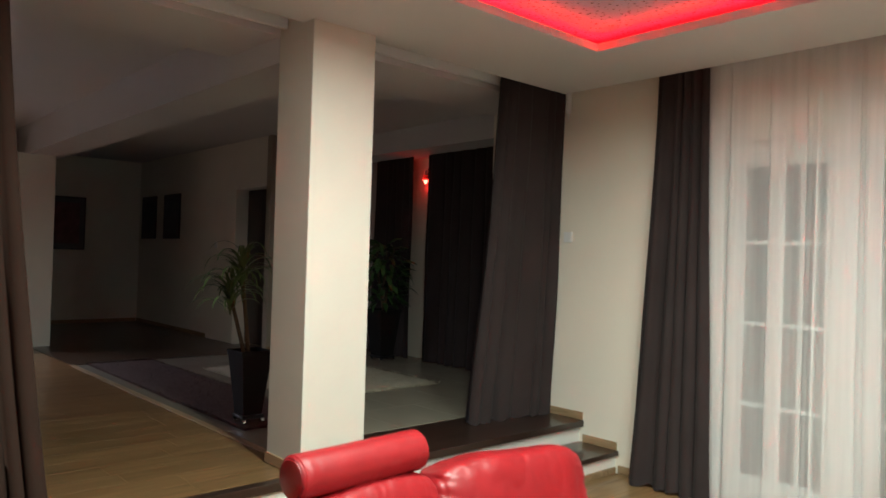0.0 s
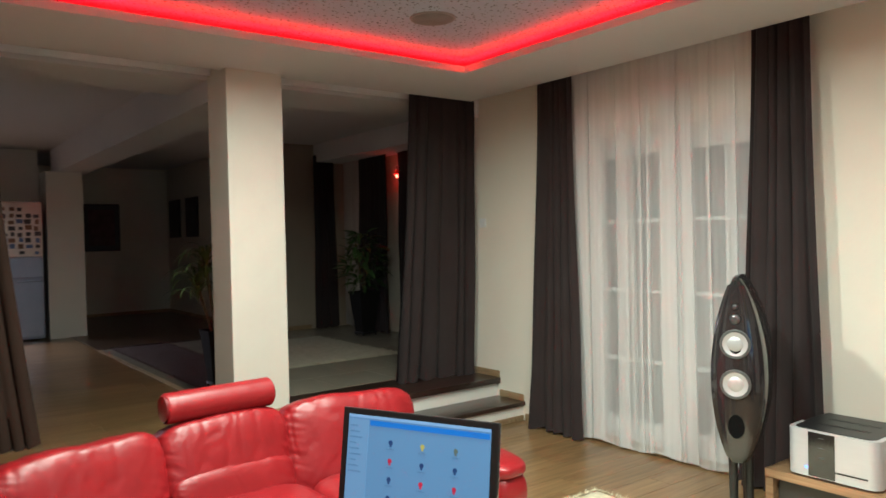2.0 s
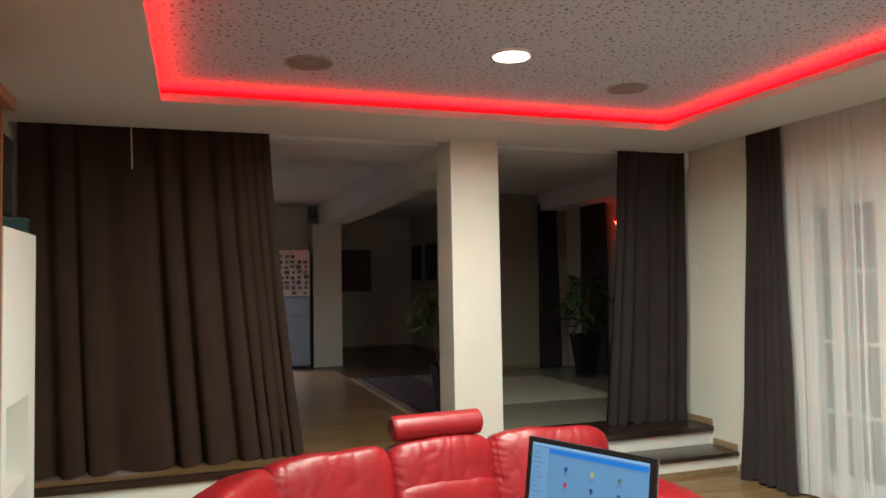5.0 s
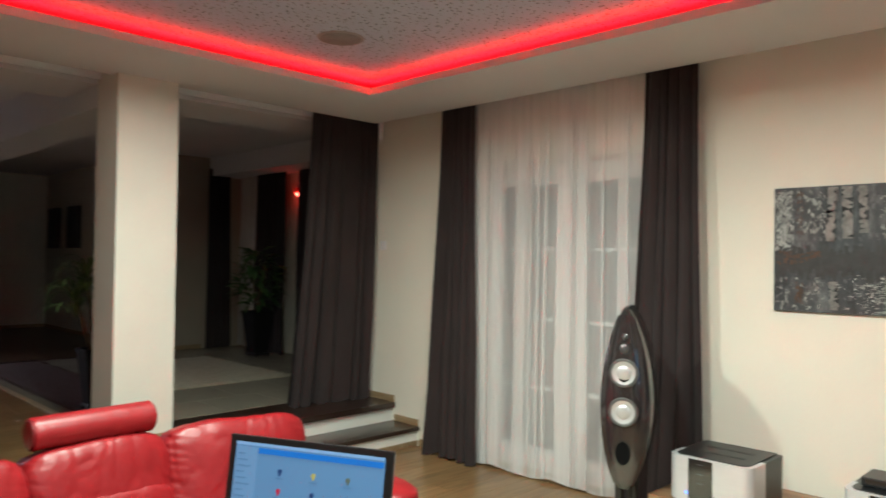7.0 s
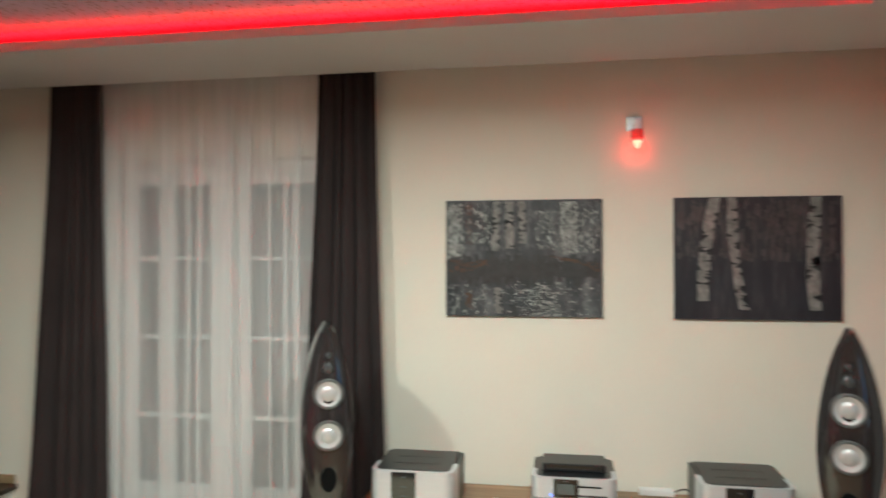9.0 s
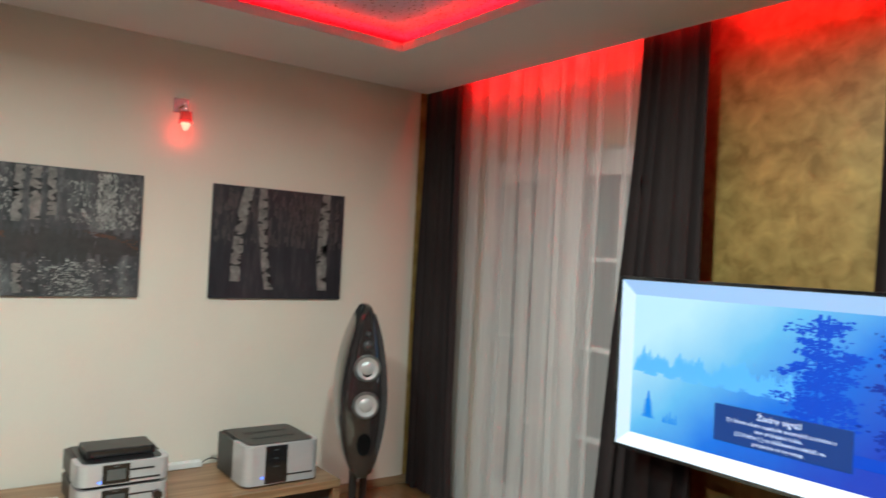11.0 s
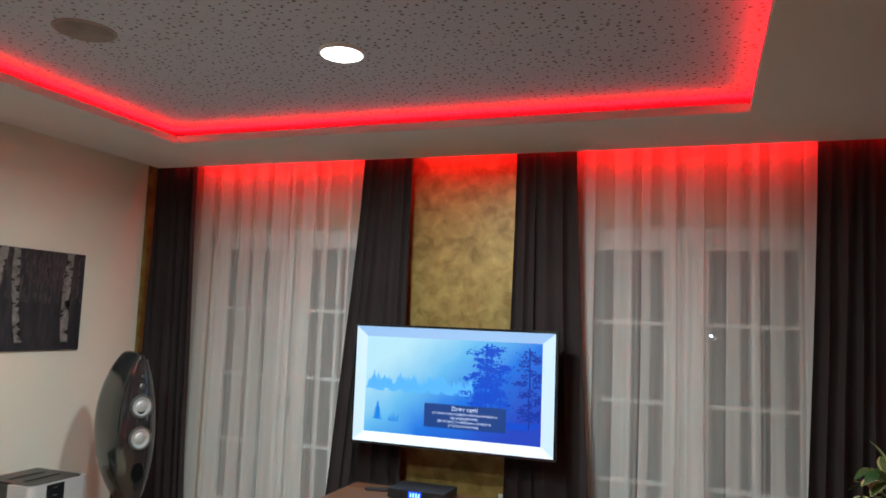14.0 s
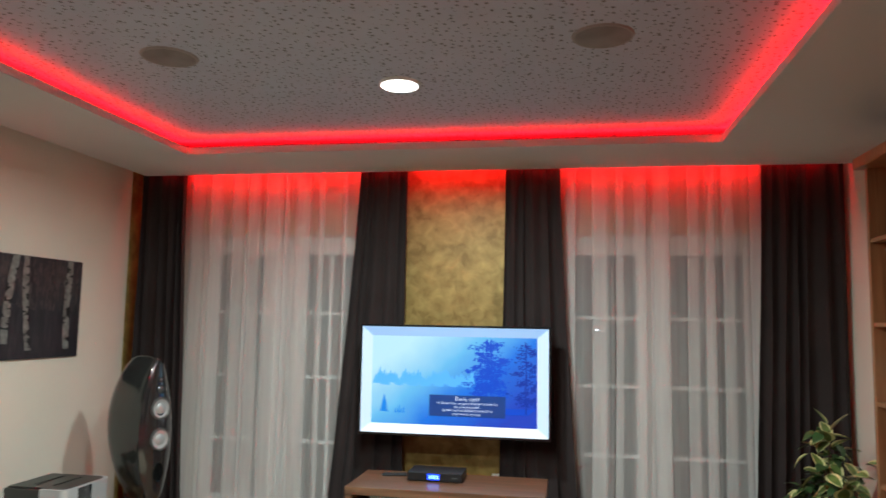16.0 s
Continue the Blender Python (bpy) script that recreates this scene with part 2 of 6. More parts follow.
M = dict(
    wall=mat("cream_wall_paint", (0.80, 0.755, 0.655), 0.85, vary=0.03, scale=2.2, fine=260, bump=0.12),
    white=mat("white_wall_paint", (0.80, 0.78, 0.72), 0.85, vary=0.03, scale=2.5, fine=260, bump=0.12),
    ceil=mat("ceiling_paint", (0.61, 0.59, 0.59), 0.9, vary=0.02, scale=1.5, fine=300, bump=0.06),
    perf=perforated_material(),
    gold=gold_plaster(),
    plank=wood_material("laminate_plank", (0.155, 0.083, 0.034), (0.335, 0.205, 0.092), 0.30, 0, 1.0, 0.1, 0.14),
    tile=mat("beige_floor_tile", (0.27, 0.24, 0.185), 0.25, vary=0.1, scale=1.6, fine=60, bump=0.03, random_tone=0.05),
    wenge=wood_material("wenge_tread", (0.020, 0.011, 0.008), (0.050, 0.028, 0.02), 0.28, 0, 1.0, 0.25),
    skirt=wood_material("oak_skirting", (0.22, 0.14, 0.07), (0.40, 0.28, 0.16), 0.45, 1, 1.0),
    cloth=mat("dark_brown_curtain", (0.039, 0.0295, 0.0295), 0.85, vary=0.18, scale=3, fine=700, bump=0.2, spec=0.12, sheen=0.04),
    sheer=sheer_material("sheer_voile", 0.36, 0.43),
    dense_sheer=sheer_material("dense_sheer_voile", 0.44, 0.51),
    frame=mat("white_window_frame", (0.78, 0.78, 0.77), 0.35, vary=0.03, bump=0.02),
    glass=glass_material(),
    red=leather_material(),
    post=mat("cream_pillar_plaster", (0.66, 0.625, 0.55), 0.85, vary=0.04, scale=3, fine=200, bump=0.25),
    baffle=mat("dark_metallic_lacquer", (0.032, 0.027, 0.028), 0.12, 0.25, vary=0.1, bump=0.0, coat=0.7),
    dark_plank=wood_material("dark_brown_plank", (0.045, 0.026, 0.016), (0.10, 0.06, 0.036), 0.3, 0, 1.0, 0.1, 0.1),
    # same laminate as plank, coloured darker for the raised room's shade
    plank_up=wood_material("shaded_laminate_plank", (0.115, 0.060, 0.024), (0.26, 0.152, 0.066), 0.30, 0, 1.0, 0.1, 0.14),
    tan=mat("tan_wall_paint", (0.34, 0.285, 0.22), 0.85, vary=0.05, scale=2.2, fine=260, bump=0.12),
    # same fabric as cloth; the warmer look of its lighting is put into the colour
    divider=mat("warm_tinted_curtain", (0.043, 0.0252, 0.0192), 0.9, vary=0.16, scale=3, fine=700, bump=0.2, spec=0.1),
    carpet=mat("cream_carpet", (0.44, 0.40, 0.30), 0.95, vary=0.2, scale=20, fine=240, bump=0.8),
    dark_rug=mat("dark_maroon_shag", (0.085, 0.050, 0.040), 0.95, vary=0.3, scale=30, fine=260, bump=0.9),
    dark=mat("black_plastic", (0.012, 0.012, 0.013), 0.35, vary=0.1, bump=0.05),
    gloss=mat("black_lacquer", (0.014, 0.014, 0.016), 0.07, vary=0.1, bump=0.0, coat=0.8),
    graphite=mat("graphite_lacquer", (0.027, 0.029, 0.028), 0.17, 0.3, vary=0.08, bump=0.0, coat=0.6),
    alu=mat("satin_aluminium", (0.60, 0.60, 0.62), 0.36, 0.35, vary=0.04, bump=0.02, fine=500, stretch=(1, 1, 8)),
    cone=mat("bright_cone_metal", (0.50, 0.49, 0.49), 0.42, 0.4, vary=0.03, bump=0.0),
    chrome=mat("chrome", (0.8, 0.8, 0.8), 0.12, 1.0, vary=0.03, bump=0.0),
    greymet=mat("grey_metal_lid", (0.075, 0.073, 0.07), 0.42, 0.6, vary=0.08, bump=0.02),
    dome=mat("dark_dome", (0.10, 0.10, 0.105), 0.22, 0.5, vary=0.1, fine=900, bump=0.1),
    hole=mat("matt_black_lining", (0.005, 0.005, 0.005), 0.95, vary=0.1, bump=0.0, spec=0.05),
    rubber=mat("rubber_surround", (0.085, 0.083, 0.08), 0.45, vary=0.1, bump=0.05),
    walnut=wood_material("walnut_board", (0.16, 0.075, 0.035), (0.36, 0.19, 0.095), 0.38, 0, 0.8, 0.05),
    walnut_dark=wood_material("dark_walnut_board", (0.095, 0.042, 0.022), (0.21, 0.105, 0.056), 0.36, 0, 0.8, 0.1),
    walnut_y=wood_material("walnut_board_lengthwise", (0.20, 0.105, 0.05), (0.44, 0.27, 0.145), 0.38, 1, 0.8, 0.05),
    cherry=wood_material("cherry_bookcase_wood", (0.22, 0.085, 0.032), (0.38, 0.165, 0.07), 0.4, 2, 0.8, 0.05),
    rug=mat("cream_shag", (0.66, 0.58, 0.42), 0.95, vary=0.25, scale=30, fine=260, bump=0.9),
    linen=mat("beige_cushion_linen", (0.32, 0.28, 0.21), 0.9, vary=0.14, scale=14, fine=420, bump=0.4, stretch=(1, 6, 1)),
)
LAMP_ON = glow("lamp_diffuser_lit", (1.0, 0.92, 0.78), 6.0)


# ---- mesh helpers ----
def box(bm, x0, x1, y0, y1, z0, z1, bevel=0.0, seg=2):
    r = bmesh.ops.create_cube(bm, size=1.0, matrix=Matrix.Translation(((x0 + x1) / 2, (y0 + y1) / 2, (z0 + z1) / 2)) @ Matrix.Diagonal((x1 - x0, y1 - y0, z1 - z0, 1)))
    if bevel:
        edges = list({e for v in r["verts"] for e in v.link_edges})
        bmesh.ops.bevel(bm, geom=edges, offset=bevel, segments=seg, affect="EDGES", profile=0.6)
    return bm


def boxes(*rows, bevel=0.0):
    bm = bmesh.new()
    for r in rows:
        box(bm, *r, bevel=bevel)
    return bm


def cyl(bm, p0, p1, r0, r1=None, n=24, caps=True):
    p0, p1 = Vector(p0), Vector(p1)
    d = p1 - p0
    m = Matrix.Translation((p0 + p1) / 2) @ d.to_track_quat("Z", "Y").to_matrix().to_4x4()
    bmesh.ops.create_cone(bm, cap_ends=caps, segments=n, radius1=r0, radius2=r0 if r1 is None else r1, depth=d.length, matrix=m)
    return bm


def puff(bm, m, size, power=5.0, n=14, wrinkle=0.0, seed=0.0, freq=5.0):
    """A padded block: a rounded box whose faces bulge, with creases."""
    key = {}
    sx, sy, sz = (s / 2 for s in size)

    def vert(p):
        k = tuple(round(c * 1000) for c in p)
        if k not in key:
            x, y, z = p
            q = (abs(x) ** power + abs(y) ** power + abs(z) ** power) ** (1 / power)
            v = Vector((x / q * sx, y / q * sy, z / q * sz))
            if wrinkle:
                c = Vector((v.x * freq * 1.7, v.y * freq * 0.8, v.z * freq * 0.55 + seed * 7.3))
                crease = max(0.0, 1 - abs(noise.noise(c * 1.35)) * 4.0) ** 2
                fine = max(0.0, 1 - abs(noise.noise(c * 4.1 + Vector((3, 1, seed)))) * 5) ** 2
                seam = max(0.0, 1 - (1 - abs(x)) * 2.6) + 0.7 * max(0.0, 1 - (1 + z) * 2.2)
                pull = max(0.0, 1 - abs(noise.noise(Vector((v.x * 5 + v.z * 9, v.y * 3, v.z * 26 + v.x * 7 + seed * 3.1)))) * 4)
                w = noise.noise(c * 0.6) * 0.9 - crease * 0.28 - fine * 0.10 - pull * seam * 0.26
                v += Vector((x, y, z)).normalized() * wrinkle * w
            key[k] = bm.verts.new(m @ v)
        return key[k]

    for axis in range(3):
        for side in (-1, 1):
            for i in range(n):
                for j in range(n):
                    quad = []
                    for di, dj in ((0, 0), (1, 0), (1, 1), (0, 1)):
                        a, b = -1 + 2 * (i + di) / n, -1 + 2 * (j + dj) / n
                        p = [0, 0, 0]
                        p[axis], p[(axis + 1) % 3], p[(axis + 2) % 3] = side, a, b
                        quad.append(vert(p))
                    if side < 0:
                        quad.reverse()
                    bm.faces.new(quad)
    return bm


def finish(bm, name, material, smooth=False, angle=40):
    me = bpy.data.meshes.new(name)
    bm.normal_update()
    bm.to_mesh(me)
    bm.free()
    me.materials.append(material)
    if smooth:
        me.polygons.foreach_set("use_smooth", [True] * len(me.polygons))
        me.set_sharp_from_angle(angle=radians(angle))
    return me


def part(name, bm, material, parent=None, label="", smooth=False):
    ob = new(name, finish(bm, name, material, smooth))
    if parent:
        ob.parent = parent
    return tagged(ob, label) if label else ob


def thing(name, label, category, at=(0, 0, 0), turn=0, group=""):
    ob = new(name)
    ob.matrix_basis = pose(*at, 0, 0, turn)
    return tagged(ob, label, category, group)


def setting(name, bm, material, label="", category="", smooth=False):
    return tagged(part(name, bm, material, None, "", smooth), label, category, "", "structure")


# ---- structure ----
W = 0.30
setting("floor", boxes((XW, XE, YS, 3.87, -0.12, -0.012)), M["plank"], "warm brown laminate floor of the listening room", "floor")
floor_up = setting("floor_upper_west", boxes((-3.2, 2.45, NOSE + 0.03, FY, UP - 0.2, UP - 0.012)), M["plank_up"], "brown laminate floor of the raised room, its shade put into the colour", "floor")
floor_tile = setting("floor_upper_east", boxes((2.49, FX, NOSE + 0.03, 8.62, UP - 0.2, UP - 0.010)), M["tile"], "pale beige tiled floor of the raised room", "floor")
# back floor given one dark brown; its true covering is not known
floor_north = setting("floor_upper_north", boxes((2.45, FX, 8.62, FY, UP - 0.2, UP - 0.012)), M["dark_plank"], "dark brown plank floor at the back of the raised room", "floor")
setting("threshold_strip", boxes((2.445, 2.495, 4.24, 8.62, UP - 0.02, UP + 0.004), bevel=0.002), M["skirt"], "pale strip between laminate and tiles", "trim")

# steps up to the raised room
setting("step_riser_upper", boxes((XW, XE, NOSE + 0.02, NOSE + 0.06, -0.02, UP - 0.045)), M["white"], "white painted riser of the raised floor", "step")
setting("step_tread_upper", boxes((XW, PX1 + 0.02, NOSE - 0.01, NOSE + 0.06, UP - 0.045, UP + 0.004), (PX1 + 0.02, XE, NOSE - 0.02, PY0 + 0.58, UP - 0.045, UP + 0.004), bevel=0.004), M["wenge"], "dark wenge tread edging the raised floor", "step")
setting("step_riser_lower", boxes((2.9, XE, 3.53, 3.56, -0.02, 0.13)), M["white"], "white painted riser of the lower step", "step")
setting("step_block", boxes((2.9, XE, 3.56, NOSE + 0.02, -0.02, 0.13)), M["white"])
setting("step_tread_lower", boxes((2.88, XE, 3.505, NOSE + 0.02, 0.13, 0.165), bevel=0.004), M["wenge"], "dark wenge tread of the lower step", "step")

# walls
EW0, EW1, WTOP = 1.16, 2.81, 2.40          # east window
SA0, SA1, SB0, SB1 = 2.72, 4.32, -0.34, 1.27   # south windows
setting("wall_east", boxes((XE, XE + W, YS - W, EW0, -0.1, 3.2), (XE, XE + W, EW1, 4.60, -0.1, 3.2), (XE, XE + W, EW0, EW1, WTOP, 3.2), (XE, XE + W, EW0, EW1, -0.1, 0.03)), M["wall"], "cream painted plaster wall", "wall")
setting("wall_south", boxes((XW - W, SB0, YS - W, YS, -0.1, 3.2), (SB1, SA0, YS - W, YS, -0.1, 3.2), (SA1, XE, YS - W, YS, -0.1, 3.2), (SB0, SB1, YS - W, YS, WTOP, 3.2), (SA0, SA1, YS - W, YS, WTOP, 3.2), (SB0, SB1, YS - W, YS, -0.1, 0.03), (SA0, SA1, YS - W, YS, -0.1, 0.03)), M["gold"], "mottled gold decorative plaster wall", "wall")
setting("wall_west", boxes((XW - W, XW, YS, 4.60, -0.1, 3.2)), M["wall"], "cream painted plaster wall", "wall")
setting("pillar", boxes((PX0, PX1, PY0, PY1, UP - 0.05, SOF + 0.1), bevel=0.006), M["post"], "square cream plastered pillar on the step", "pillar")
setting("wall_upper_west", boxes((-3.5, -3.2, 4.3, FY, 0, 3.2)), M["wall"])
setting("wall_upper_front", boxes((-3.2, XW, 4.30, 4.60, 0, 3.2), (XE, FX + W, 4.60, 4.90, 0, 3.2)), M["wall"])
setting("wall_upper_east", boxes((FX, FX + W, 4.90, 8.62, 0, 3.2)), M["wall"])
setting("wall_upper_back", boxes((2.2, 4.72, FY, FY + W, 0, 3.2)), M["wall"])
setting("wall_kitchen_back", boxes((-3.2, 2.2, 10.95, 11.2, 0, 3.2)), M["wall"])
setting("wall_upper_side", boxes((4.72, FX + W, 8.62, 8.74, UP - 0.05, 3.2)), M["tan"], "tan painted wall behind the curtain", "wall")
setting("wall_upper_block", boxes((4.72, FX, 9.58, FY + W, UP - 0.05, 3.2)), M["wall"])
setting("wall_upper_lintel", boxes((4.72, FX, 8.74, 9.58, 2.42, 3.2)), M["wall"])
setting("wall_upper_recess", boxes((4.95, FX, 8.74, 9.58, UP - 0.05, 2.42)), M["wall"])
setting("wall_gold_return", boxes((XE - 0.004, XE + 0.001, YS, -2.435, 0.0, CEIL)), M["gold"], "gold plaster carried round the corner", "wall")
setting("curtain_track", boxes((XW, PX0 - 0.01, 4.135, 4.165, 2.878, CEIL), (PX1 + 0.01, XE, 4.135, 4.165, 2.878, CEIL)), M["frame"], "white curtain track in the ceiling slot", "track")
setting("pier", boxes((2.2, 2.68, 10.35, 10.85, UP - 0.05, 2.70), bevel=0.006), M["white"], "pale pier carrying the beam in the raised room", "pillar")

# ceilings
setting("ceiling", boxes((XW, XE, YS, 4.24, CEIL, 3.2)), M["perf"], "grey ceiling board with scattered round perforations", "ceiling")
setting("ceiling_soffit", boxes((XW, CX0 - 0.02, SS, SN, SOF, SOF + 0.022), (CX1 + 0.02, SE, SS, SN, SOF, SOF + 0.022), (CX0 - 0.02, CX1 + 0.02, SS, CY0 - 0.02, SOF, SOF + 0.022), (CX0 - 0.02, CX1 + 0.02, CY1 + 0.02, SN, SOF, SOF + 0.022),
        (CX0 - 0.02, CX0, CY0 - 0.02, CY1 + 0.02, SOF, SOF + 0.05), (CX1, CX1 + 0.02, CY0 - 0.02, CY1 + 0.02, SOF, SOF + 0.05), (CX0, CX1, CY0 - 0.02, CY0, SOF, SOF + 0.05), (CX0, CX1, CY1, CY1 + 0.02, SOF, SOF + 0.05),
        (SE - 0.012, SE, SS, SN, SOF + 0.022, CEIL), (XW, SE - 0.012, SS, SS + 0.012, SOF + 0.022, CEIL), (XW, SE - 0.012, SN - 0.012, SN, SOF + 0.022, CEIL)), M["ceil"], "matt grey-white dropped ceiling border with a light cove", "ceiling")
setting("ceiling_header", boxes((XW, XE, 4.24, 4.92, SOF - 0.02, 3.2)), M["ceil"])
setting("ceiling_upper", boxes((-3.2, FX, 4.92, FY, 3.06, 3.2), (-3.2, XW, 4.6, 4.92, 3.06, 3.2), (XE, FX, 4.9, 4.92, 3.06, 3.2)), M["ceil"])
setting("ceiling_beam", boxes((PX0, PX1, 4.92, 10.9, 2.70, 3.06), (PX0, PX1, PY1, 4.92, 2.70, SOF - 0.02)), M["ceil"])
setting("ceiling_upper_soffit", boxes((5.5, FX, 4.92, 8.62, 2.80, 3.06)), M["ceil"])


# ---- curtains ----
def curtain(name, a0, a1, b0, b1, z0, z1, folds, amp, material, label, category, top_amp=0.6, seed=1, lean=(0, 0), nv=26, grip=0.35, crowd=0.0, curl=0.22, loose=0.0):
    """Hanging cloth from the top line a0-a1 to the hem line b0-b1, in folds that drift and deepen downwards."""
    rng = random.Random(seed)
    n = folds * 10 + 1
    ph = [rng.uniform(-0.9, 0.9) * (1 + loose) for _ in range(folds + 3)]
    gain = [rng.uniform(0.55 - 0.4 * loose, 1.25) for _ in range(folds + 3)]
    a0, a1, b0, b1 = (Vector(p) for p in (a0, a1, b0, b1))
    nrm = Vector((-(a1 - a0).y, (a1 - a0).x)).normalized()
    bm = bmesh.new()
    grid = []
    for j in range(nv + 1):
        v = j / nv
        z = z1 + (z0 - z1) * v
        row = []
        for i in range(n):
            u = i / (n - 1)
            f = min(max(folds * (u * (1 - crowd) + crowd * u ** 3 + 0.045 * math.sin(7.3 * u + seed) + 0.02 * math.sin(17 * u + 2 * seed) - 0.045 * math.sin(seed)), 0), folds + 0.9)
            k = int(f)
            w = f - k
            drift = (ph[k] * (1 - w) + ph[k + 1] * w) * (0.25 + 0.75 * v)
            g = (gain[k] * (1 - w) + gain[k + 1] * w) * (top_amp + (1 - top_amp) * v)
            s = math.sin(2 * math.pi * f + drift)
            off = amp * g * (s + 0.25 * math.sin(4 * math.pi * f + 2 * drift + seed)) + 0.010 * v * noise.noise(Vector((u * folds * 0.9, v * 3.2, seed))) + 0.006 * math.sin(9 * v + 3 * f)
            uu = u + curl / folds * math.cos(2 * math.pi * f + drift) * (0.4 + 0.6 * v)
            ease = v ** 1.5 * (1 - grip) + v * grip
            p = (a0 + (a1 - a0) * uu).lerp(b0 + (b1 - b0) * uu, ease) + nrm * off
            hem = 0.012 * math.sin(2 * math.pi * f + 1.0) * v ** 6
            row.append(bm.verts.new((p.x, p.y, z + hem)))
        grid.append(row)
    for j in range(nv):
        for i in range(n - 1):
            bm.faces.new((grid[j][i], grid[j][i + 1], grid[j + 1][i + 1], grid[j + 1][i]))
    me = finish(bm, name, material, True, 180)
    ob = new(name, me)
    return tagged(ob, label, category)


def sheer(at0, at1, z0, z1, seed, bands, label="white translucent voile curtain hanging before the window", deep=0.016, nv=14, material="sheer"):
    """Thin cloth of flat stretches parted by bands (start, width) where it lies folded over itself."""
    rng = random.Random(seed)
    a, b = Vector(at0), Vector(at1)
    run = (b - a).length
    t = (b - a).normalized()
    nrm = Vector((-t.y, t.x))
    path = [(0.0, 0.0, 0.0)]
    for c, w in bands:
        d, side = deep * rng.uniform(0.7, 1.3), rng.choice((-1, 1))
        last = path[-1][0]
        for q in range(1, 6):
            k = q / 6
            path.append((last + (c - last) * k, 0.007 * math.sin(math.pi * k) * rng.uniform(-1, 1), c))
        for dx, dy in ((0, 0), (0.25, 0.10), (0.5, 0.12), (0.8, 0.18), (0.97, 0.32), (1.0, 0.5), (0.95, 0.66), (0.7, 0.74), (0.4, 0.80), (0.12, 0.86), (0.0, 1.02), (0.04, 1.2), (0.3, 1.3), (0.6, 1.22), (0.9, 0.9), (1.08, 0.35)):
            path.append((c + w * dx, side * d * dy, c))
    path.append((max(run, path[-1][0] + 0.01), 0.0, run))
    bm = bmesh.new()

    def panel(v0, v1, rows, lift):
        grid = []
        for j in range(rows + 1):
            v = v0 + (v1 - v0) * j / rows
            row = []
            for u, off, c in path:
                sway = 0.030 * noise.noise(Vector((c * 4.0, v * 1.3, seed))) * v * math.sin(math.pi * min(1, u / run))
                gather = 0.30 + 0.70 * min(1, v * 2.0)
                p = a + t * (u + sway) + nrm * (off * gather + lift + 0.010 * v * math.sin(4 * v + 5 * u + seed))
                hem = (0.008 * math.sin(11 * u + seed) + 0.006 * math.sin(23 * u)) * v ** 8
                row.append(bm.verts.new((p.x, p.y, z1 + (z0 - z1) * v + hem)))
            grid.append(row)
        for j in range(rows):
            for i in range(len(path) - 1):
                bm.faces.new((grid[j][i], grid[j][i + 1], grid[j + 1][i + 1], grid[j + 1][i]))

    panel(0.0, 1.0, nv, 0.0)
    panel(1.0 - 0.022 / (z1 - z0), 1.0, 1, 0.002)
    return tagged(new("sheer_curtain", finish(bm, "sheer_curtain", M[material], True, 180)), label, "curtain")


def tucks(run, n, seed):
    rng = random.Random(seed)
    return [((k + rng.uniform(0.15, 0.5)) / n * run, run / n * rng.choice((0.2, 0.3, 0.4, 0.5))) for k in range(n)]


DK = "dark brown floor-length curtain hanging in soft folds"
TOP = CEIL - 0.02
# east wall
curtain("dark_curtain", (4.775, 3.19), (4.775, 2.80), (4.73, 3.35), (4.74, 2.73), 0.015, TOP, 5, 0.035, M["cloth"], DK, "curtain", seed=2)
curtain("dark_curtain", (4.775, 1.28), (4.775, 0.90), (4.75, 1.42), (4.75, 0.80), 0.015, TOP, 5, 0.035, M["cloth"], DK, "curtain", seed=3)
sheer((4.822, 2.95), (4.822, 0.98), 0.020, TOP, 4, ((0.10, 0.16), (0.29, 0.12), (0.55, 0.105), (0.735, 0.035), (0.83, 0.022), (0.925, 0.15), (1.10, 0.095), (1.31, 0.028), (1.48, 0.05), (1.72, 0.09)), material="dense_sheer")
# south wall
curtain("dark_curtain", (4.36, -2.435), (4.76, -2.425), (4.24, -2.42), (4.775, -2.42), 0.015, TOP, 5, 0.035, M["cloth"], DK, "curtain", seed=5)
curtain("dark_curtain", (2.42, -2.44), (2.81, -2.44), (2.40, -2.42), (3.02, -2.42), 0.015, TOP, 5, 0.035, M["cloth"], DK, "curtain", seed=6)
curtain("dark_curtain", (1.20, -2.44), (1.62, -2.44), (1.02, -2.42), (1.64, -2.42), 0.015, TOP, 5, 0.035, M["cloth"], DK, "curtain", seed=7)
curtain("dark_curtain", (-0.87, -2.44), (-0.30, -2.44), (-0.87, -2.43), (-0.20, -2.42), 0.015, TOP, 6, 0.035, M["cloth"], DK, "curtain", seed=8)
sheer((2.66, -2.515), (4.46, -2.515), 0.020, TOP, 9, ((0.12, 0.07), (0.29, 0.03), (0.483, 0.052), (0.606, 0.131), (0.80, 0.04), (0.862, 0.149), (1.061, 0.111), (1.212, 0.102), (1.392, 0.126), (1.59, 0.11)))
sheer((-0.44, -2.515), (1.40, -2.515), 0.020, TOP, 10, ((0.02, 0.06), (0.14, 0.083), (0.338, 0.086), (0.478, 0.05), (0.59, 0.088), (0.811, 0.12), (0.988, 0.085), (1.153, 0.062), (1.278, 0.121), (1.519, 0.085), (1.70, 0.08)))
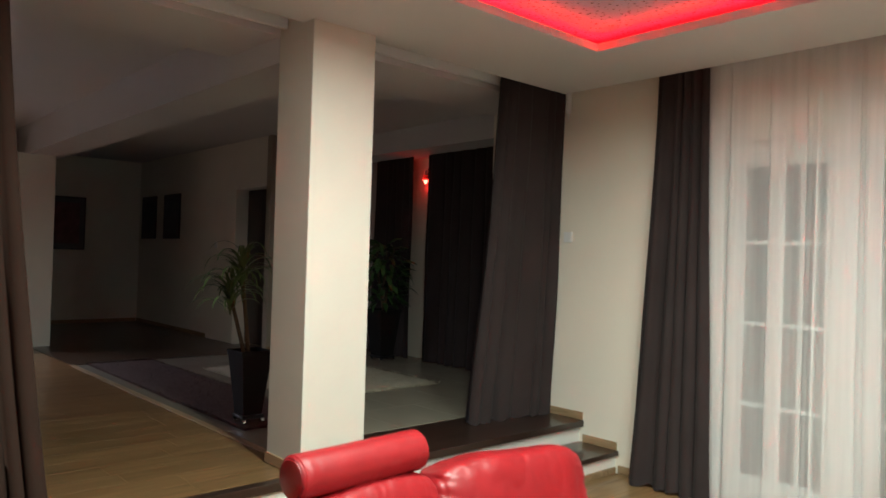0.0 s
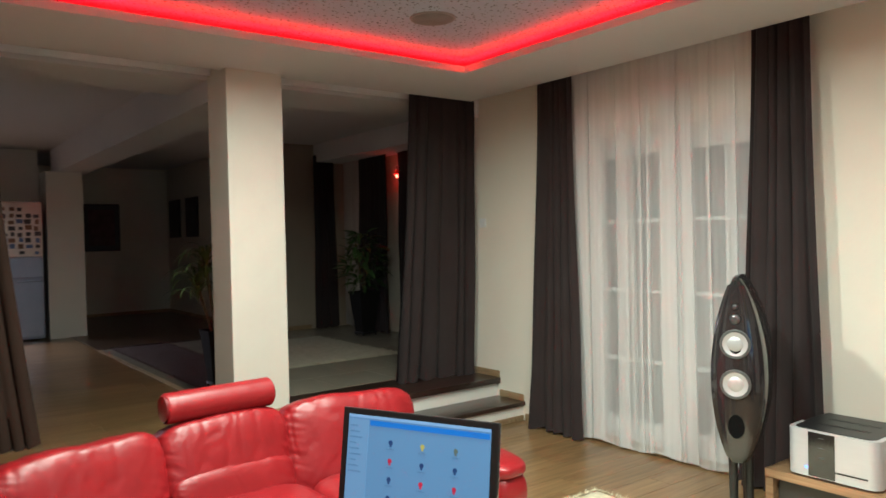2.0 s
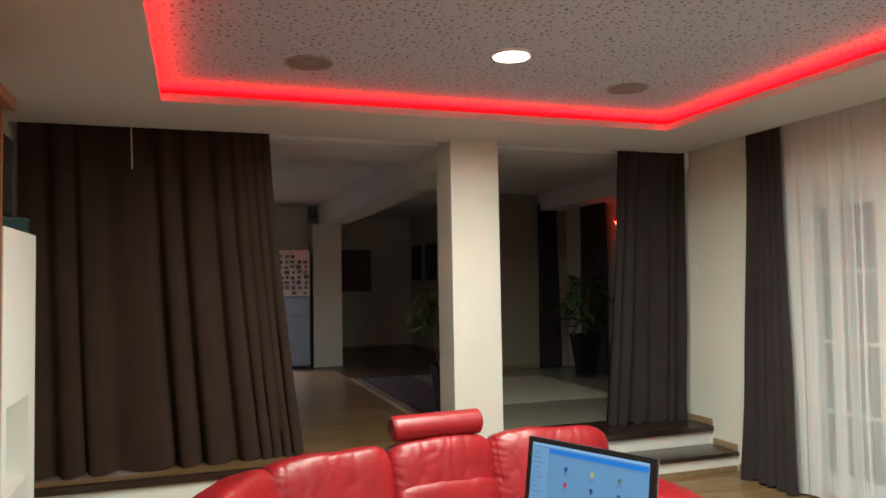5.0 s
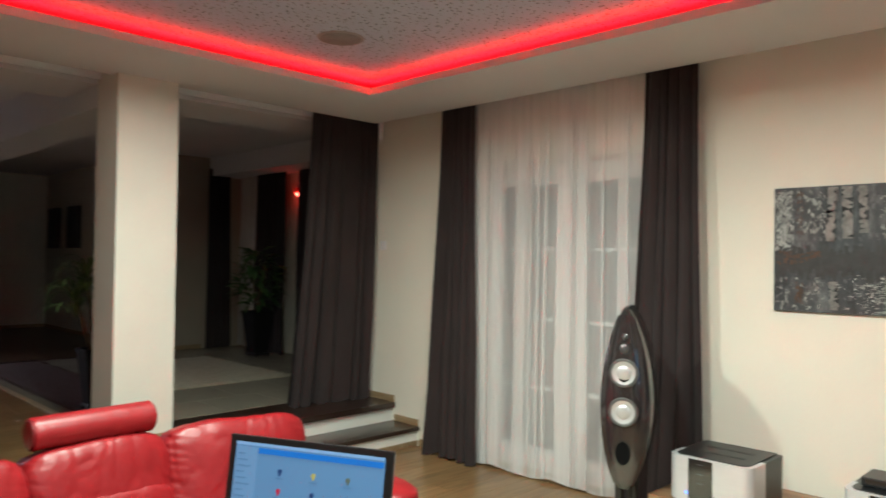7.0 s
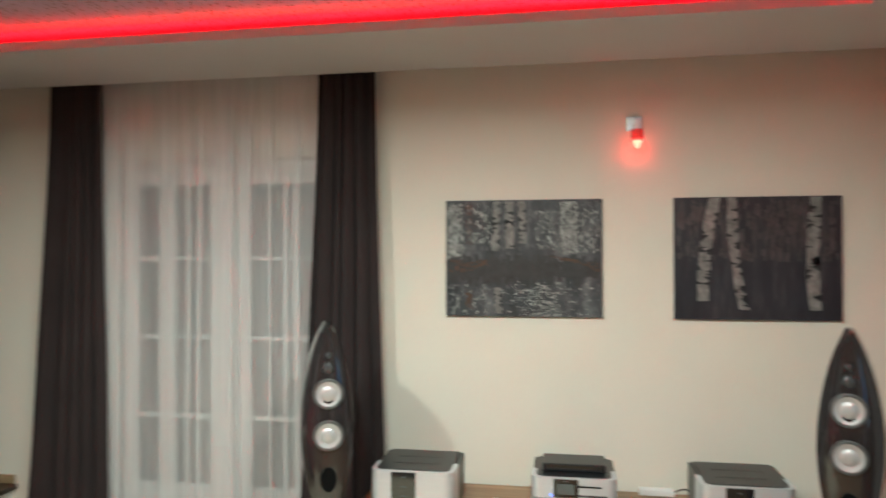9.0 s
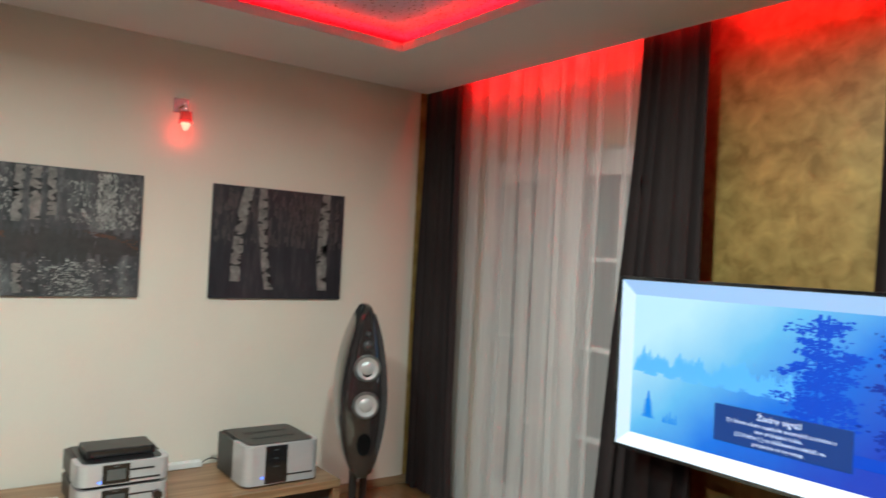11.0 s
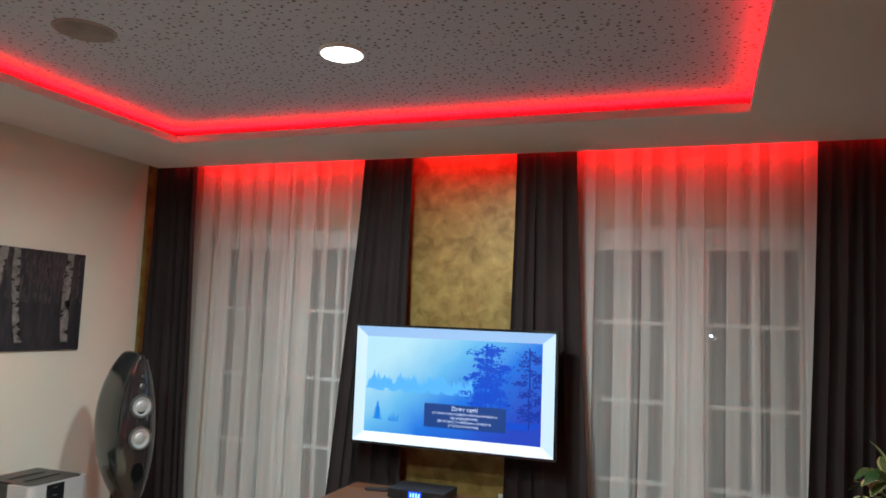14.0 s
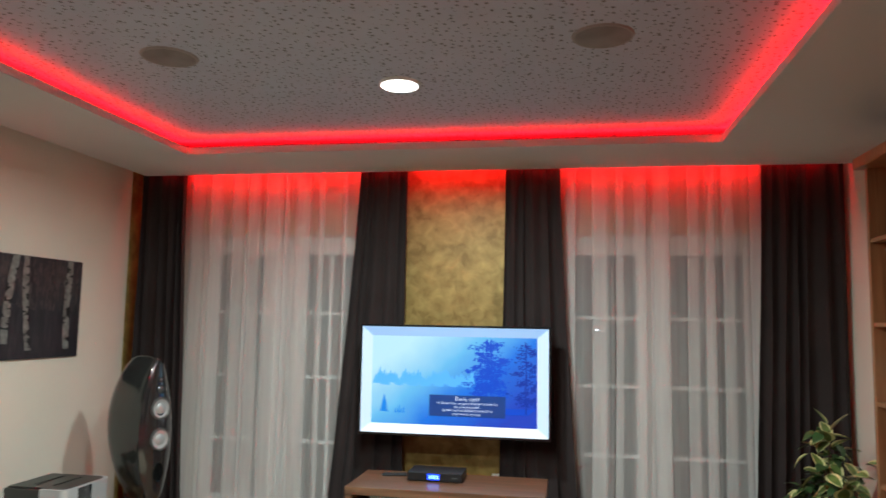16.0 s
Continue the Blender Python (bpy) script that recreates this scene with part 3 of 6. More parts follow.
# room divider on the step
curtain("divider_curtain", (-0.86, 4.06), (0.91, 4.06), (-0.80, 4.09), (1.18, 4.18), UP + 0.012, TOP, 10, 0.048, M["divider"], "dark brown heavy curtain drawn aside on the step", "curtain", seed=11, top_amp=0.6, nv=40, curl=0.09, loose=0.8, crowd=0.68)
curtain("divider_curtain", (4.08, 4.06), (4.84, 4.06), (3.98, 4.22), (4.82, 4.14), UP + 0.015, TOP, 6, 0.05, M["cloth"], "dark brown heavy curtain gathered at the wall on the step", "curtain", seed=12, top_amp=0.5, nv=40, curl=0.09, loose=0.8)
# raised room
curtain("dark_curtain", (5.45, 8.54), (5.78, 8.54), (5.42, 8.52), (5.80, 8.52), UP + 0.015, 2.9, 4, 0.03, M["cloth"], DK, "curtain", seed=13)
sheer((5.93, 8.5), (5.93, 7.9), UP + 0.02, 2.9, 14, tucks(0.6, 4, 3))
curtain("dark_curtain", (5.90, 8.02), (5.90, 7.23), (5.86, 8.06), (5.86, 7.20), UP + 0.015, 2.9, 6, 0.03, M["cloth"], DK, "curtain", seed=15)
curtain("dark_curtain", (5.90, 6.99), (5.90, 5.6), (5.88, 7.01), (5.88, 5.6), UP + 0.015, 2.9, 7, 0.03, M["cloth"], DK, "curtain", seed=16)


# ---- windows ----
def window(name, m, label, width=1.62):
    """A two-leaf glazed door with glazing bars, built in the x-z plane round its middle."""
    w = tagged(new(name), label, "window", "", "structure")
    w.matrix_basis = m
    h, d, t = width / 2, 0.035, 0.075
    part("window_frame", boxes((-h, -h + t, -d, d, 0.03, 2.40), (h - t, h, -d, d, 0.03, 2.40), (-h + t, h - t, -d, d, 2.31, 2.40), (-h + t, h - t, -d, d, 0.03, 0.08), bevel=0.004), M["frame"], w)
    for s in (-1, 1):
        x0, x1 = sorted((s * 0.012, s * (h - t)))
        g0, g1 = (x0 + 0.06, x1 - 0.11) if s < 0 else (x0 + 0.11, x1 - 0.06)
        leaf = part("leaf", boxes((x0, g0, -d - 0.012, d, 0.08, 2.31), (g1, x1, -d - 0.012, d, 0.08, 2.31), (g0, g1, -d - 0.012, d, 2.23, 2.31), (g0, g1, -d - 0.012, d, 0.08, 0.19), bevel=0.004), M["frame"], w)
        c = (g0 + g1) / 2
        part("glazing_bar", boxes((c - 0.013, c + 0.013, -0.03, 0.012, 0.19, 2.23), bevel=0.003), M["frame"], leaf)
        for z in (0.66, 1.195, 1.73):
            part("glazing_bar", boxes((g0, g1, -0.028, 0.010, z - 0.013, z + 0.013)), M["frame"], leaf)
        for i, (za, zb) in enumerate(((0.19, 0.66), (0.66, 1.195), (1.195, 1.73), (1.73, 2.23))):
            for xa, xb in ((g0, c), (c, g1)):
                p = part("pane", boxes((xa, xb, 0.016, 0.022, za, zb)), M["glass"], leaf)
                p.visible_shadow = False
        hb = bmesh.new()
        cyl(hb, (s * 0.045, -0.05, 1.05), (s * 0.045, -0.085, 1.05), 0.009, n=10)
        box(hb, s * 0.045 - 0.01, s * 0.045 + 0.01, -0.1, -0.085, 0.95, 1.06, 0.003)
        part("handle", hb, M["chrome"], leaf, "slim metal window handle")
    return w


WL = "white French window with glazing bars, dark outside"
window("window_1", pose(5.00, (EW0 + EW1) / 2, 0, 0, 0, -90), WL, EW1 - EW0)
window("window_2", pose((SA0 + SA1) / 2, -2.70, 0, 0, 0, 180), WL, SA1 - SA0)
window("window_3", pose((SB0 + SB1) / 2, -2.70, 0, 0, 0, 180), WL, SB1 - SB0)
setting("ground", boxes((-60, 60, -60, 60, -0.4, -0.2)), mat("dark_ground", (0.05, 0.05, 0.045), 0.9), "dark ground outside", "ground")


# ---- skirting ----
def skirting(x0, x1, y0, y1, z, h=0.06):
    return setting("baseboard", boxes((x0, x1, y0, y1, z, z + h), bevel=0.002), M["skirt"], "oak skirting board", "skirting")


skirting(XE - 0.014, XE, YS, 3.50, 0.0)
skirting(XE - 0.014, XE, 3.52, NOSE - 0.02, 0.166)
skirting(XE - 0.014, XE, NOSE - 0.01, 4.55, UP + 0.005)
skirting(2.9, XE - 0.014, 3.516, 3.529, 0.0, 0.045)
skirting(XW, 2.88, NOSE + 0.006, NOSE + 0.019, 0.0, 0.06)
skirting(PX0 - 0.013, PX1 + 0.013, PY0 - 0.013, PY0, UP + 0.005)
skirting(PX0 - 0.013, PX0, PY0, PY1, UP + 0.005)
skirting(2.2, 4.70, FY - 0.014, FY, UP)
skirting(4.706, 4.72, 10.42, FY - 0.014, UP)
skirting(4.72, 5.4, 8.606, 8.62, UP)


# ---- ceiling lamps and speakers ----
def ceiling_lamp(x, y):
    t = thing("ceiling_lamp", "round flush white ceiling lamp, switched on", "lamp", (x, y, CEIL), 0, "ceiling lamps")
    bm = bmesh.new()
    cyl(bm, (0, 0, 0.002), (0, 0, -0.016), 0.115, 0.112, 40)
    part("rim", bm, M["frame"], t, "thin white rim", True)
    bm = bmesh.new()
    cyl(bm, (0, 0, -0.0165), (0, 0, -0.020), 0.103, 0.100, 40)
    part("diffuser", bm, LAMP_ON, t, "glowing white disc")


for y in (-0.578, 0.69, 1.963):
    ceiling_lamp(2.067, y)


def ceiling_speaker(x, y):
    t = thing("ceiling_speaker", "round grey flush ceiling loudspeaker with a mesh grille", "loudspeaker", (x, y, CEIL), 0, "ceiling loudspeakers")
    bm = bmesh.new()
    cyl(bm, (0, 0, 0.002), (0, 0, -0.008), 0.145, 0.138, 40)
    part("bezel", bm, GR, t, "", True)
    bm = bmesh.new()
    cyl(bm, (0, 0, -0.0085), (0, 0, -0.011), 0.128, 0.122, 40)
    part("grille", bm, GR2, t, "", True)


GR = mat("grey_grille_ring", (0.30, 0.28, 0.28), 0.7, bump=0.05)
GR2 = mat("grey_grille_mesh", (0.22, 0.21, 0.21), 0.8, fine=900, vary=0.3, bump=0.5)
for x, y in ((3.14, 2.432), (0.984, 2.43), (3.142, -0.033), (0.984, -0.033)):
    ceiling_speaker(x, y)


def street_lamp(x, z, colour, label):
    t = thing("street_lamp", label, "lamp", (x, -25, -0.2))
    b = bmesh.new()
    cyl(b, (0, 0, 0), (0, 0, z + 0.28), 0.05, 0.03, 12)
    cyl(b, (0, 0, z + 0.26), (0, 0.35, z + 0.30), 0.022, n=8)
    part("post", b, M["dark"], t, "", True)
    b = bmesh.new()
    cyl(b, (0, 0.38, z + 0.17), (0, 0.38, z + 0.24), 0.075, 0.06, 16)
    part("lantern", b, glow("lantern_" + label[:6], colour, 30), t, "", True)


street_lamp(3.41, 1.86, (1.0, 0.75, 0.25), "yellow outdoor lamp glowing far off in the dark")
street_lamp(0.07, 1.47, (0.9, 0.95, 1.0), "white outdoor lamp glowing far off in the dark")


# ---- red leather sofa ----
def along(p, q, zc, thick, height, tilt, over=0.0):
    """A pose whose x runs from p to q on the plan, tilted back about that line."""
    p, q = Vector(p), Vector(q)
    d = q - p
    a = math.atan2(d.y, d.x)
    c = (p + q) / 2
    return Matrix.Translation((c.x, c.y, zc)) @ Matrix.Rotation(a, 4, "Z") @ Matrix.Rotation(radians(tilt), 4, "X"), d.length + over


sofa = thing("sofa", "bright red leather corner sofa with padded backs", "sofa")
BACKS = [((0.415, 1.56), (0.70, 2.12)), ((0.69, 2.13), (1.40, 2.36)), ((1.41, 2.36), (2.08, 2.44)), ((2.08, 2.44), (2.84, 2.34))]
for i, (p, q) in enumerate(BACKS):
    bm = bmesh.new()
    m, ln = along(p, q, 0.50, 0, 0, -13, 0.02)
    puff(bm, m @ Matrix.Translation((0, 0.02, 0)), (ln + 0.02, 0.27, 0.545), 5.2, 52, 0.015, i + 1, 4.5)
    part("back_cushion", bm, M["red"], sofa, "", True)
    if i == 2:
        bm = bmesh.new()
        puff(bm, m @ Matrix.Translation((0, -0.052, -0.13)), (ln * 0.97, 0.16, 0.30), 5.0, 34, 0.011, i + 4, 5)
        part("lumbar_pad", bm, M["red"], sofa, "", True)
bm = bmesh.new()
m, ln = along((1.455, 2.43), (2.02, 2.475), 0.835, 0, 0, 0)
for a, b, r0, r1 in ((-0.285, -0.275, 0.066, 0.076), (-0.275, 0.275, 0.076, 0.076), (0.275, 0.285, 0.076, 0.066)):
    cyl(bm, m @ Vector((a, 0, 0)), m @ Vector((b, 0, 0)), r0, r1, 40, False)
for a, s in ((-0.285, -1), (0.285, 1)):
    cyl(bm, m @ Vector((a, 0, 0)), m @ Vector((a + s * 0.004, 0, 0)), 0.066, 0.060, 40)
bmesh.ops.remove_doubles(bm, verts=bm.verts, dist=0.0005)
part("headrest", bm, M["red"], sofa, "red padded roll headrest", True)
for x, y in ((1.6, 2.435), (1.9, 2.46)):
    bm = bmesh.new()
    cyl(bm, (x, y, 0.70), (x, y + 0.01, 0.80), 0.012, n=12)
    part("headrest_bracket", bm, M["chrome"], sofa)
for i, (x0, x1, y0, y1) in enumerate(((0.62, 1.40, 1.50, 2.22), (1.41, 2.08, 1.52, 2.30), (2.09, 2.84, 1.50, 2.24), (0.34, 1.02, 0.95, 1.6))):
    bm = bmesh.new()
    puff(bm, Matrix.Translation(((x0 + x1) / 2, (y0 + y1) / 2, 0.305)), (x1 - x0 + 0.02, y1 - y0, 0.23), 5, 16, 0.010, i + 11, 4)
    part("seat_cushion", bm, M["red"], sofa, "", True)
bm = bmesh.new()
puff(bm, Matrix.Translation((2.915, 1.96, 0.265)), (0.27, 0.92, 0.41), 4, 16, 0.010, 21, 4)
part("armrest", bm, M["red"], sofa, "", True)
bm = bmesh.new()
puff(bm, Matrix.Translation((2.91, 1.90, 0.445)), (0.30, 0.80, 0.12), 3, 16, 0.008, 22, 4)
part("arm_pad", bm, M["red"], sofa, "", True)
part("base", boxes((0.66, 2.86, 1.60, 2.46, 0.06, 0.25), (0.34, 0.98, 1.0, 1.9, 0.06, 0.25), bevel=0.03), M["red"], sofa)
for x, y in ((0.75, 1.68), (2.78, 1.68), (2.78, 2.38), (0.80, 2.38), (0.45, 1.1), (0.9, 1.1)):
    bm = bmesh.new()
    cyl(bm, (x, y, 0), (x, y, 0.07), 0.022, 0.028, 14)
    part("foot", bm, M["chrome"], sofa)

cush = thing("cushion", "beige linen scatter cushion lying on the sofa seat", "cushion", (1.31, 1.72, 0.408), 6)
bm = bmesh.new()
rows = {}
N = 22
for side in (1, -1):
    for i in range(N + 1):
        for j in range(N + 1):
            u, v = -1 + 2 * i / N, -1 + 2 * j / N
            rim = max(abs(u), abs(v)) > 0.999
            if side < 0 and rim:
                rows[side, i, j] = rows[1, i, j]
                continue
            h = 0 if rim else (max(0.0, (1 - abs(u) ** 2.6) * (1 - abs(v) ** 2.6))) ** 0.62
            x, y = 0.195 * u * (1 - 0.10 * (1 - v * v)), 0.150 * v * (1 - 0.10 * (1 - u * u))
            z = 0.060 * h * side + 0.005 * noise.noise(Vector((x * 14, y * 14, side * 3))) * h
            rows[side, i, j] = bm.verts.new(pose(0, 0, 0.045, -2, -5, 0) @ Vector((x, y, z)))
    for i in range(N):
        for j in range(N):
            q = [rows[side, i, j], rows[side, i + 1, j], rows[side, i + 1, j + 1], rows[side, i, j + 1]]
            bm.faces.new(q if side > 0 else q[::-1])
part("cover", bm, M["linen"], cush, "", True)

# ---- desktop computer on a low table ----
import_dir = (Vector((2.08, 0.687)) - Vector((1.811, 1.276))).normalized()
ang = math.degrees(math.atan2(import_dir.y, import_dir.x))
TILTED = Matrix.Translation((0, 0, 0.535)) @ Matrix.Rotation(radians(-9), 4, "X") @ Matrix.Translation((0, 0, -0.535))


def tilted(bm):
    bm.transform(TILTED)
    return bm


comp = thing("desktop_computer", "slim silver all-in-one computer with a lit blue file window", "computer", (1.945, 0.982, 0.455), ang)
SCR = glow("screen_blue", (0.12, 0.27, 0.47), 0.56)
part("housing", tilted(boxes((-0.325, 0.325, 0.0, 0.018, 0.115, 0.535), bevel=0.008)), M["alu"], comp, "silver aluminium shell")
part("bezel", tilted(boxes((-0.3265, 0.3265, -0.008, 0.010, 0.18, 0.5365), bevel=0.004)), M["dark"], comp, "black glass border")
part("chin", tilted(boxes((-0.322, 0.322, -0.005, 0.0, 0.117, 0.178), bevel=0.002)), M["alu"], comp)
screen = part("screen", tilted(boxes((-0.298, 0.298, -0.0105, -0.0085, 0.198, 0.513))), SCR, comp, "lit blue display")
part("menu_bar", tilted(boxes((-0.296, 0.296, -0.0125, -0.0108, 0.503, 0.513))), glow("menu_strip", (0.20, 0.36, 0.58), 0.7), screen)
part("title_bar", tilted(boxes((-0.20, 0.295, -0.0125, -0.0108, 0.478, 0.497))), glow("title_strip", (0.01, 0.15, 0.52), 0.7), screen)
ICON = {"n": glow("icon_navy", (0.012, 0.05, 0.16), 0.6), "y": glow("icon_yellow", (0.45, 0.40, 0.10), 0.6), "o": glow("icon_olive", (0.10, 0.14, 0.12), 0.6), "r": glow("icon_red", (0.45, 0.02, 0.06), 0.6)}
CAPTION = glow("icon_caption", (0.09, 0.21, 0.37), 0.55)
for r, row in enumerate(("nyo", "rnn", "nrr", "n")):
    for c, tint in enumerate(row):
        x, z = -0.105 + c * 0.135, 0.42 - r * 0.066
        bm = bmesh.new()
        cyl(bm, (x, -0.0108, z + 0.004), (x, -0.0122, z + 0.004), 0.0088, n=14)
        box(bm, x - 0.004, x + 0.004, -0.0121, -0.0108, z - 0.011, z - 0.002)
        part("icon", tilted(bm), ICON[tint], screen)
        part("caption_bar", tilted(boxes((x - 0.016, x + 0.016, -0.0118, -0.0108, z - 0.021, z - 0.018))), CAPTION, screen)
side = part("sidebar", tilted(boxes((-0.296, -0.205, -0.0116, -0.0108, 0.200, 0.497))), glow("sidebar_blue", (0.15, 0.31, 0.52), 0.56), screen, "paler side column")
for k in range(9):
    part("caption_bar", tilted(boxes((-0.287, -0.255 + 0.012 * (k % 3), -0.0126, -0.0118, 0.470 - 0.021 * k, 0.474 - 0.021 * k))), CAPTION, side)
bm = bmesh.new()
cyl(bm, (0, -0.0065, 0.148), (0, -0.0048, 0.148), 0.012, n=20)
part("emblem", tilted(bm), M["dark"], comp)
part("stand", boxes((-0.1, 0.1, 0.03, 0.04, 0.012, 0.30), (-0.1, 0.1, -0.13, 0.06, 0.0, 0.012), bevel=0.004), M["alu"], comp)

table = thing("low_table", "low walnut coffee table under the computer", "table", (1.99, 1.0, 0), ang)
part("tabletop", boxes((-0.15, 0.40, -0.12, 0.30, 0.42, 0.455), bevel=0.006), M["walnut"], table)
for sx in (-1, 1):
    for sy in (-1, 1):
        part("leg", boxes((0.125 + sx * 0.24 - 0.025, 0.125 + sx * 0.24 + 0.025, 0.09 + sy * 0.18 - 0.025, 0.09 + sy * 0.18 + 0.025, 0, 0.42), bevel=0.004), M["walnut"], table)


# ---- loudspeakers ----
def loudspeaker(at, turn, label):
    """A tall teardrop cabinet on a slim stand; its front looks along -y before turning."""
    t = thing("floor_loudspeaker", label, "loudspeaker", at, turn, "pair of loudspeakers")
    zb, zt = 0.40, 1.372
    nz, na = 40, 40

    def prof(s):
        w = 0.158 * (math.sin(math.pi * min(max(0.045 + 0.925 * s, 0), 1)) ** 0.62) * (1 - 0.16 * s)
        front = 0.0 + 0.05 * s ** 3 + 0.02 * (1 - s) ** 4
        back = 0.30 + 0.20 * math.sin(math.pi * (0.06 + 0.90 * (1 - s) ** 0.8)) - 0.05 * (1 - s) ** 8
        return max(w, 0.02), front, back

    bm = bmesh.new()
    rows = []
    for k in range(nz + 1):
        s = k / nz
        w, f, b = prof(s)
        z = zb + (zt - zb) * s
        ring = []
        for i in range(na):
            a = 2 * math.pi * i / na
            cx, cy = math.sin(a), -math.cos(a)
            half = (b - f) / 2
            x = w * math.copysign(abs(cx) ** 0.72, cx) * (1.0 if cy < 0.3 else 1 - 0.55 * (cy - 0.3) ** 1.4)
            y = (f + b) / 2 + half * math.copysign(abs(cy) ** 0.55, cy)
            ring.append(bm.verts.new((x, y, z)))
        rows.append(ring)
    for k in range(nz):
        for i in range(na):
            bm.faces.new((rows[k][i], rows[k][(i + 1) % na], rows[k + 1][(i + 1) % na], rows[k + 1][i]))
    bm.faces.new(rows[0][::-1])
    mid = sum((v.co for v in rows[-1]), Vector()) / na
    last = rows[-1]
    for k, dz in ((0.86, 0.012), (0.60, 0.022), (0.25, 0.027)):
        ring = [bm.verts.new((mid.x + (v.co.x - mid.x) * k, mid.y + (v.co.y - mid.y) * k, zt + dz)) for v in rows[-1]]
        for i in range(na):
            bm.faces.new((last[i], last[(i + 1) % na], ring[(i + 1) % na], ring[i]))
        last = ring
    bm.faces.new(last)
    body = part("cabinet", bm, M["graphite"], t, "curved glossy graphite cabinet", True)
    bm = bmesh.new()
    prev = None
    for k in range(1, nz):
        s = k / nz
        w, f, b = prof(s)
        z = zb + (zt - zb) * s
        row = []
        for i in range(11):
            u = -1 + i / 5
            x = u * w * 0.93
            y = f - 0.007 + 0.055 * abs(u) ** 3.2 * (w / 0.158)
            row.append(bm.verts.new((x, y, z)))
        if prev:
            for i in range(10):
                bm.faces.new((prev[i], prev[i + 1], row[i + 1], row[i]))
        prev = row
    part("baffle", bm, M["baffle"], t, "glossy dark front", True)

    def ring_part(name, z, y, rows_, material, parent, label="", n=36):
        b = bmesh.new()
        loops = [[b.verts.new((r * math.sin(2 * math.pi * i / n), y + dy, z + r * math.cos(2 * math.pi * i / n))) for i in range(n)] for r, dy in rows_]
        for q in range(len(loops) - 1):
            for i in range(n):
                b.faces.new((loops[q][i], loops[q + 1][i], loops[q + 1][(i + 1) % n], loops[q][(i + 1) % n]))
        if rows_[-1][0] < 0.02:
            b.faces.new(loops[-1][::-1])
        return part(name, b, material, parent, label, True)

    for z in (1.036, 0.824):
        s = (z - zb) / (zt - zb)
        y = prof(s)[1] - 0.010
        wf = ring_part("woofer", z, y, [(0.079, 0.006), (0.078, -0.006), (0.072, -0.008), (0.069, -0.004)], M["rubber"], t, "woofer with a bright metal cone")
        ring_part("surround", z, y, [(0.069, -0.004), (0.0665, -0.007), (0.064, -0.004)], M["rubber"], wf)
        ring_part("cone", z, y, [(0.064, -0.004), (0.052, 0.000), (0.040, 0.002)], M["cone"], wf, "silver cone")
        ring_part("dust_cap", z, y, [(0.040, 0.0019), (0.037, -0.001), (0.029, -0.005), (0.017, -0.008), (0.003, -0.009)], M["cone"], wf, "domed silver cap")
    for z, r in ((1.168, 0.026), (1.232, 0.015)):
        s = (z - zb) / (zt - zb)
        y = prof(s)[1] - 0.008
        tw = ring_part("tweeter", z, y, [(r * 1.25, 0.003), (r * 1.2, -0.004), (r, -0.003)], M["dark"], t)
        ring_part("dome", z, y, [(r, -0.003), (r * 0.85, -0.007), (r * 0.45, -0.011), (0.002, -0.012)], M["dome"], tw, "small dark domed tweeter")
    s = (0.60 - zb) / (zt - zb)
    y = prof(s)[1] - 0.009
    b = bmesh.new()
    n = 32
    loops = [[b.verts.new((rx * math.sin(2 * math.pi * i / n), y + dy, 0.60 + rz * math.cos(2 * math.pi * i / n))) for i in range(n)] for rx, rz, dy in ((0.0405, 0.0625, 0.002), (0.040, 0.062, -0.0045), (0.036, 0.057, -0.0030), (0.020, 0.032, -0.0022))]
    for q in range(3):
        for i in range(n):
            b.faces.new((loops[q][i], loops[q + 1][i], loops[q + 1][(i + 1) % n], loops[q][(i + 1) % n]))
    b.faces.new(loops[-1][::-1])
    part("port", b, M["hole"], t, "oval black bass port", True)
    b = bmesh.new()
    loops = [[b.verts.new((rx * math.sin(2 * math.pi * i / n), y + dy, 0.60 + rz * math.cos(2 * math.pi * i / n))) for i in range(n)] for rx, rz, dy in ((0.044, 0.067, 0.004), (0.042, 0.065, -0.005), (0.0405, 0.0625, -0.004))]
    for q in range(2):
        for i in range(n):
            b.faces.new((loops[q][i], loops[q + 1][i], loops[q + 1][(i + 1) % n], loops[q][(i + 1) % n]))
    part("port_ring", b, M["graphite"], t, "", True)
    bm = bmesh.new()
    for x, yy in ((-0.035, 0.10), (0.035, 0.16), (0.0, 0.30)):
        cyl(bm, (x, yy, 0.025), (x, yy, 0.44), 0.020, 0.026, 16)
    part("stand", bm, M["dark"], t, "black lacquered column stand", True)
    part("base_plate", boxes((-0.15, 0.15, 0.0, 0.42, 0.0, 0.028), bevel=0.012), M["gloss"], t)
    return t


LS = "tall black teardrop loudspeaker with two silver woofers"
loudspeaker((3.965, 0.935, 0), -69, LS)
loudspeaker((3.962, -1.535, 0), -111, LS)


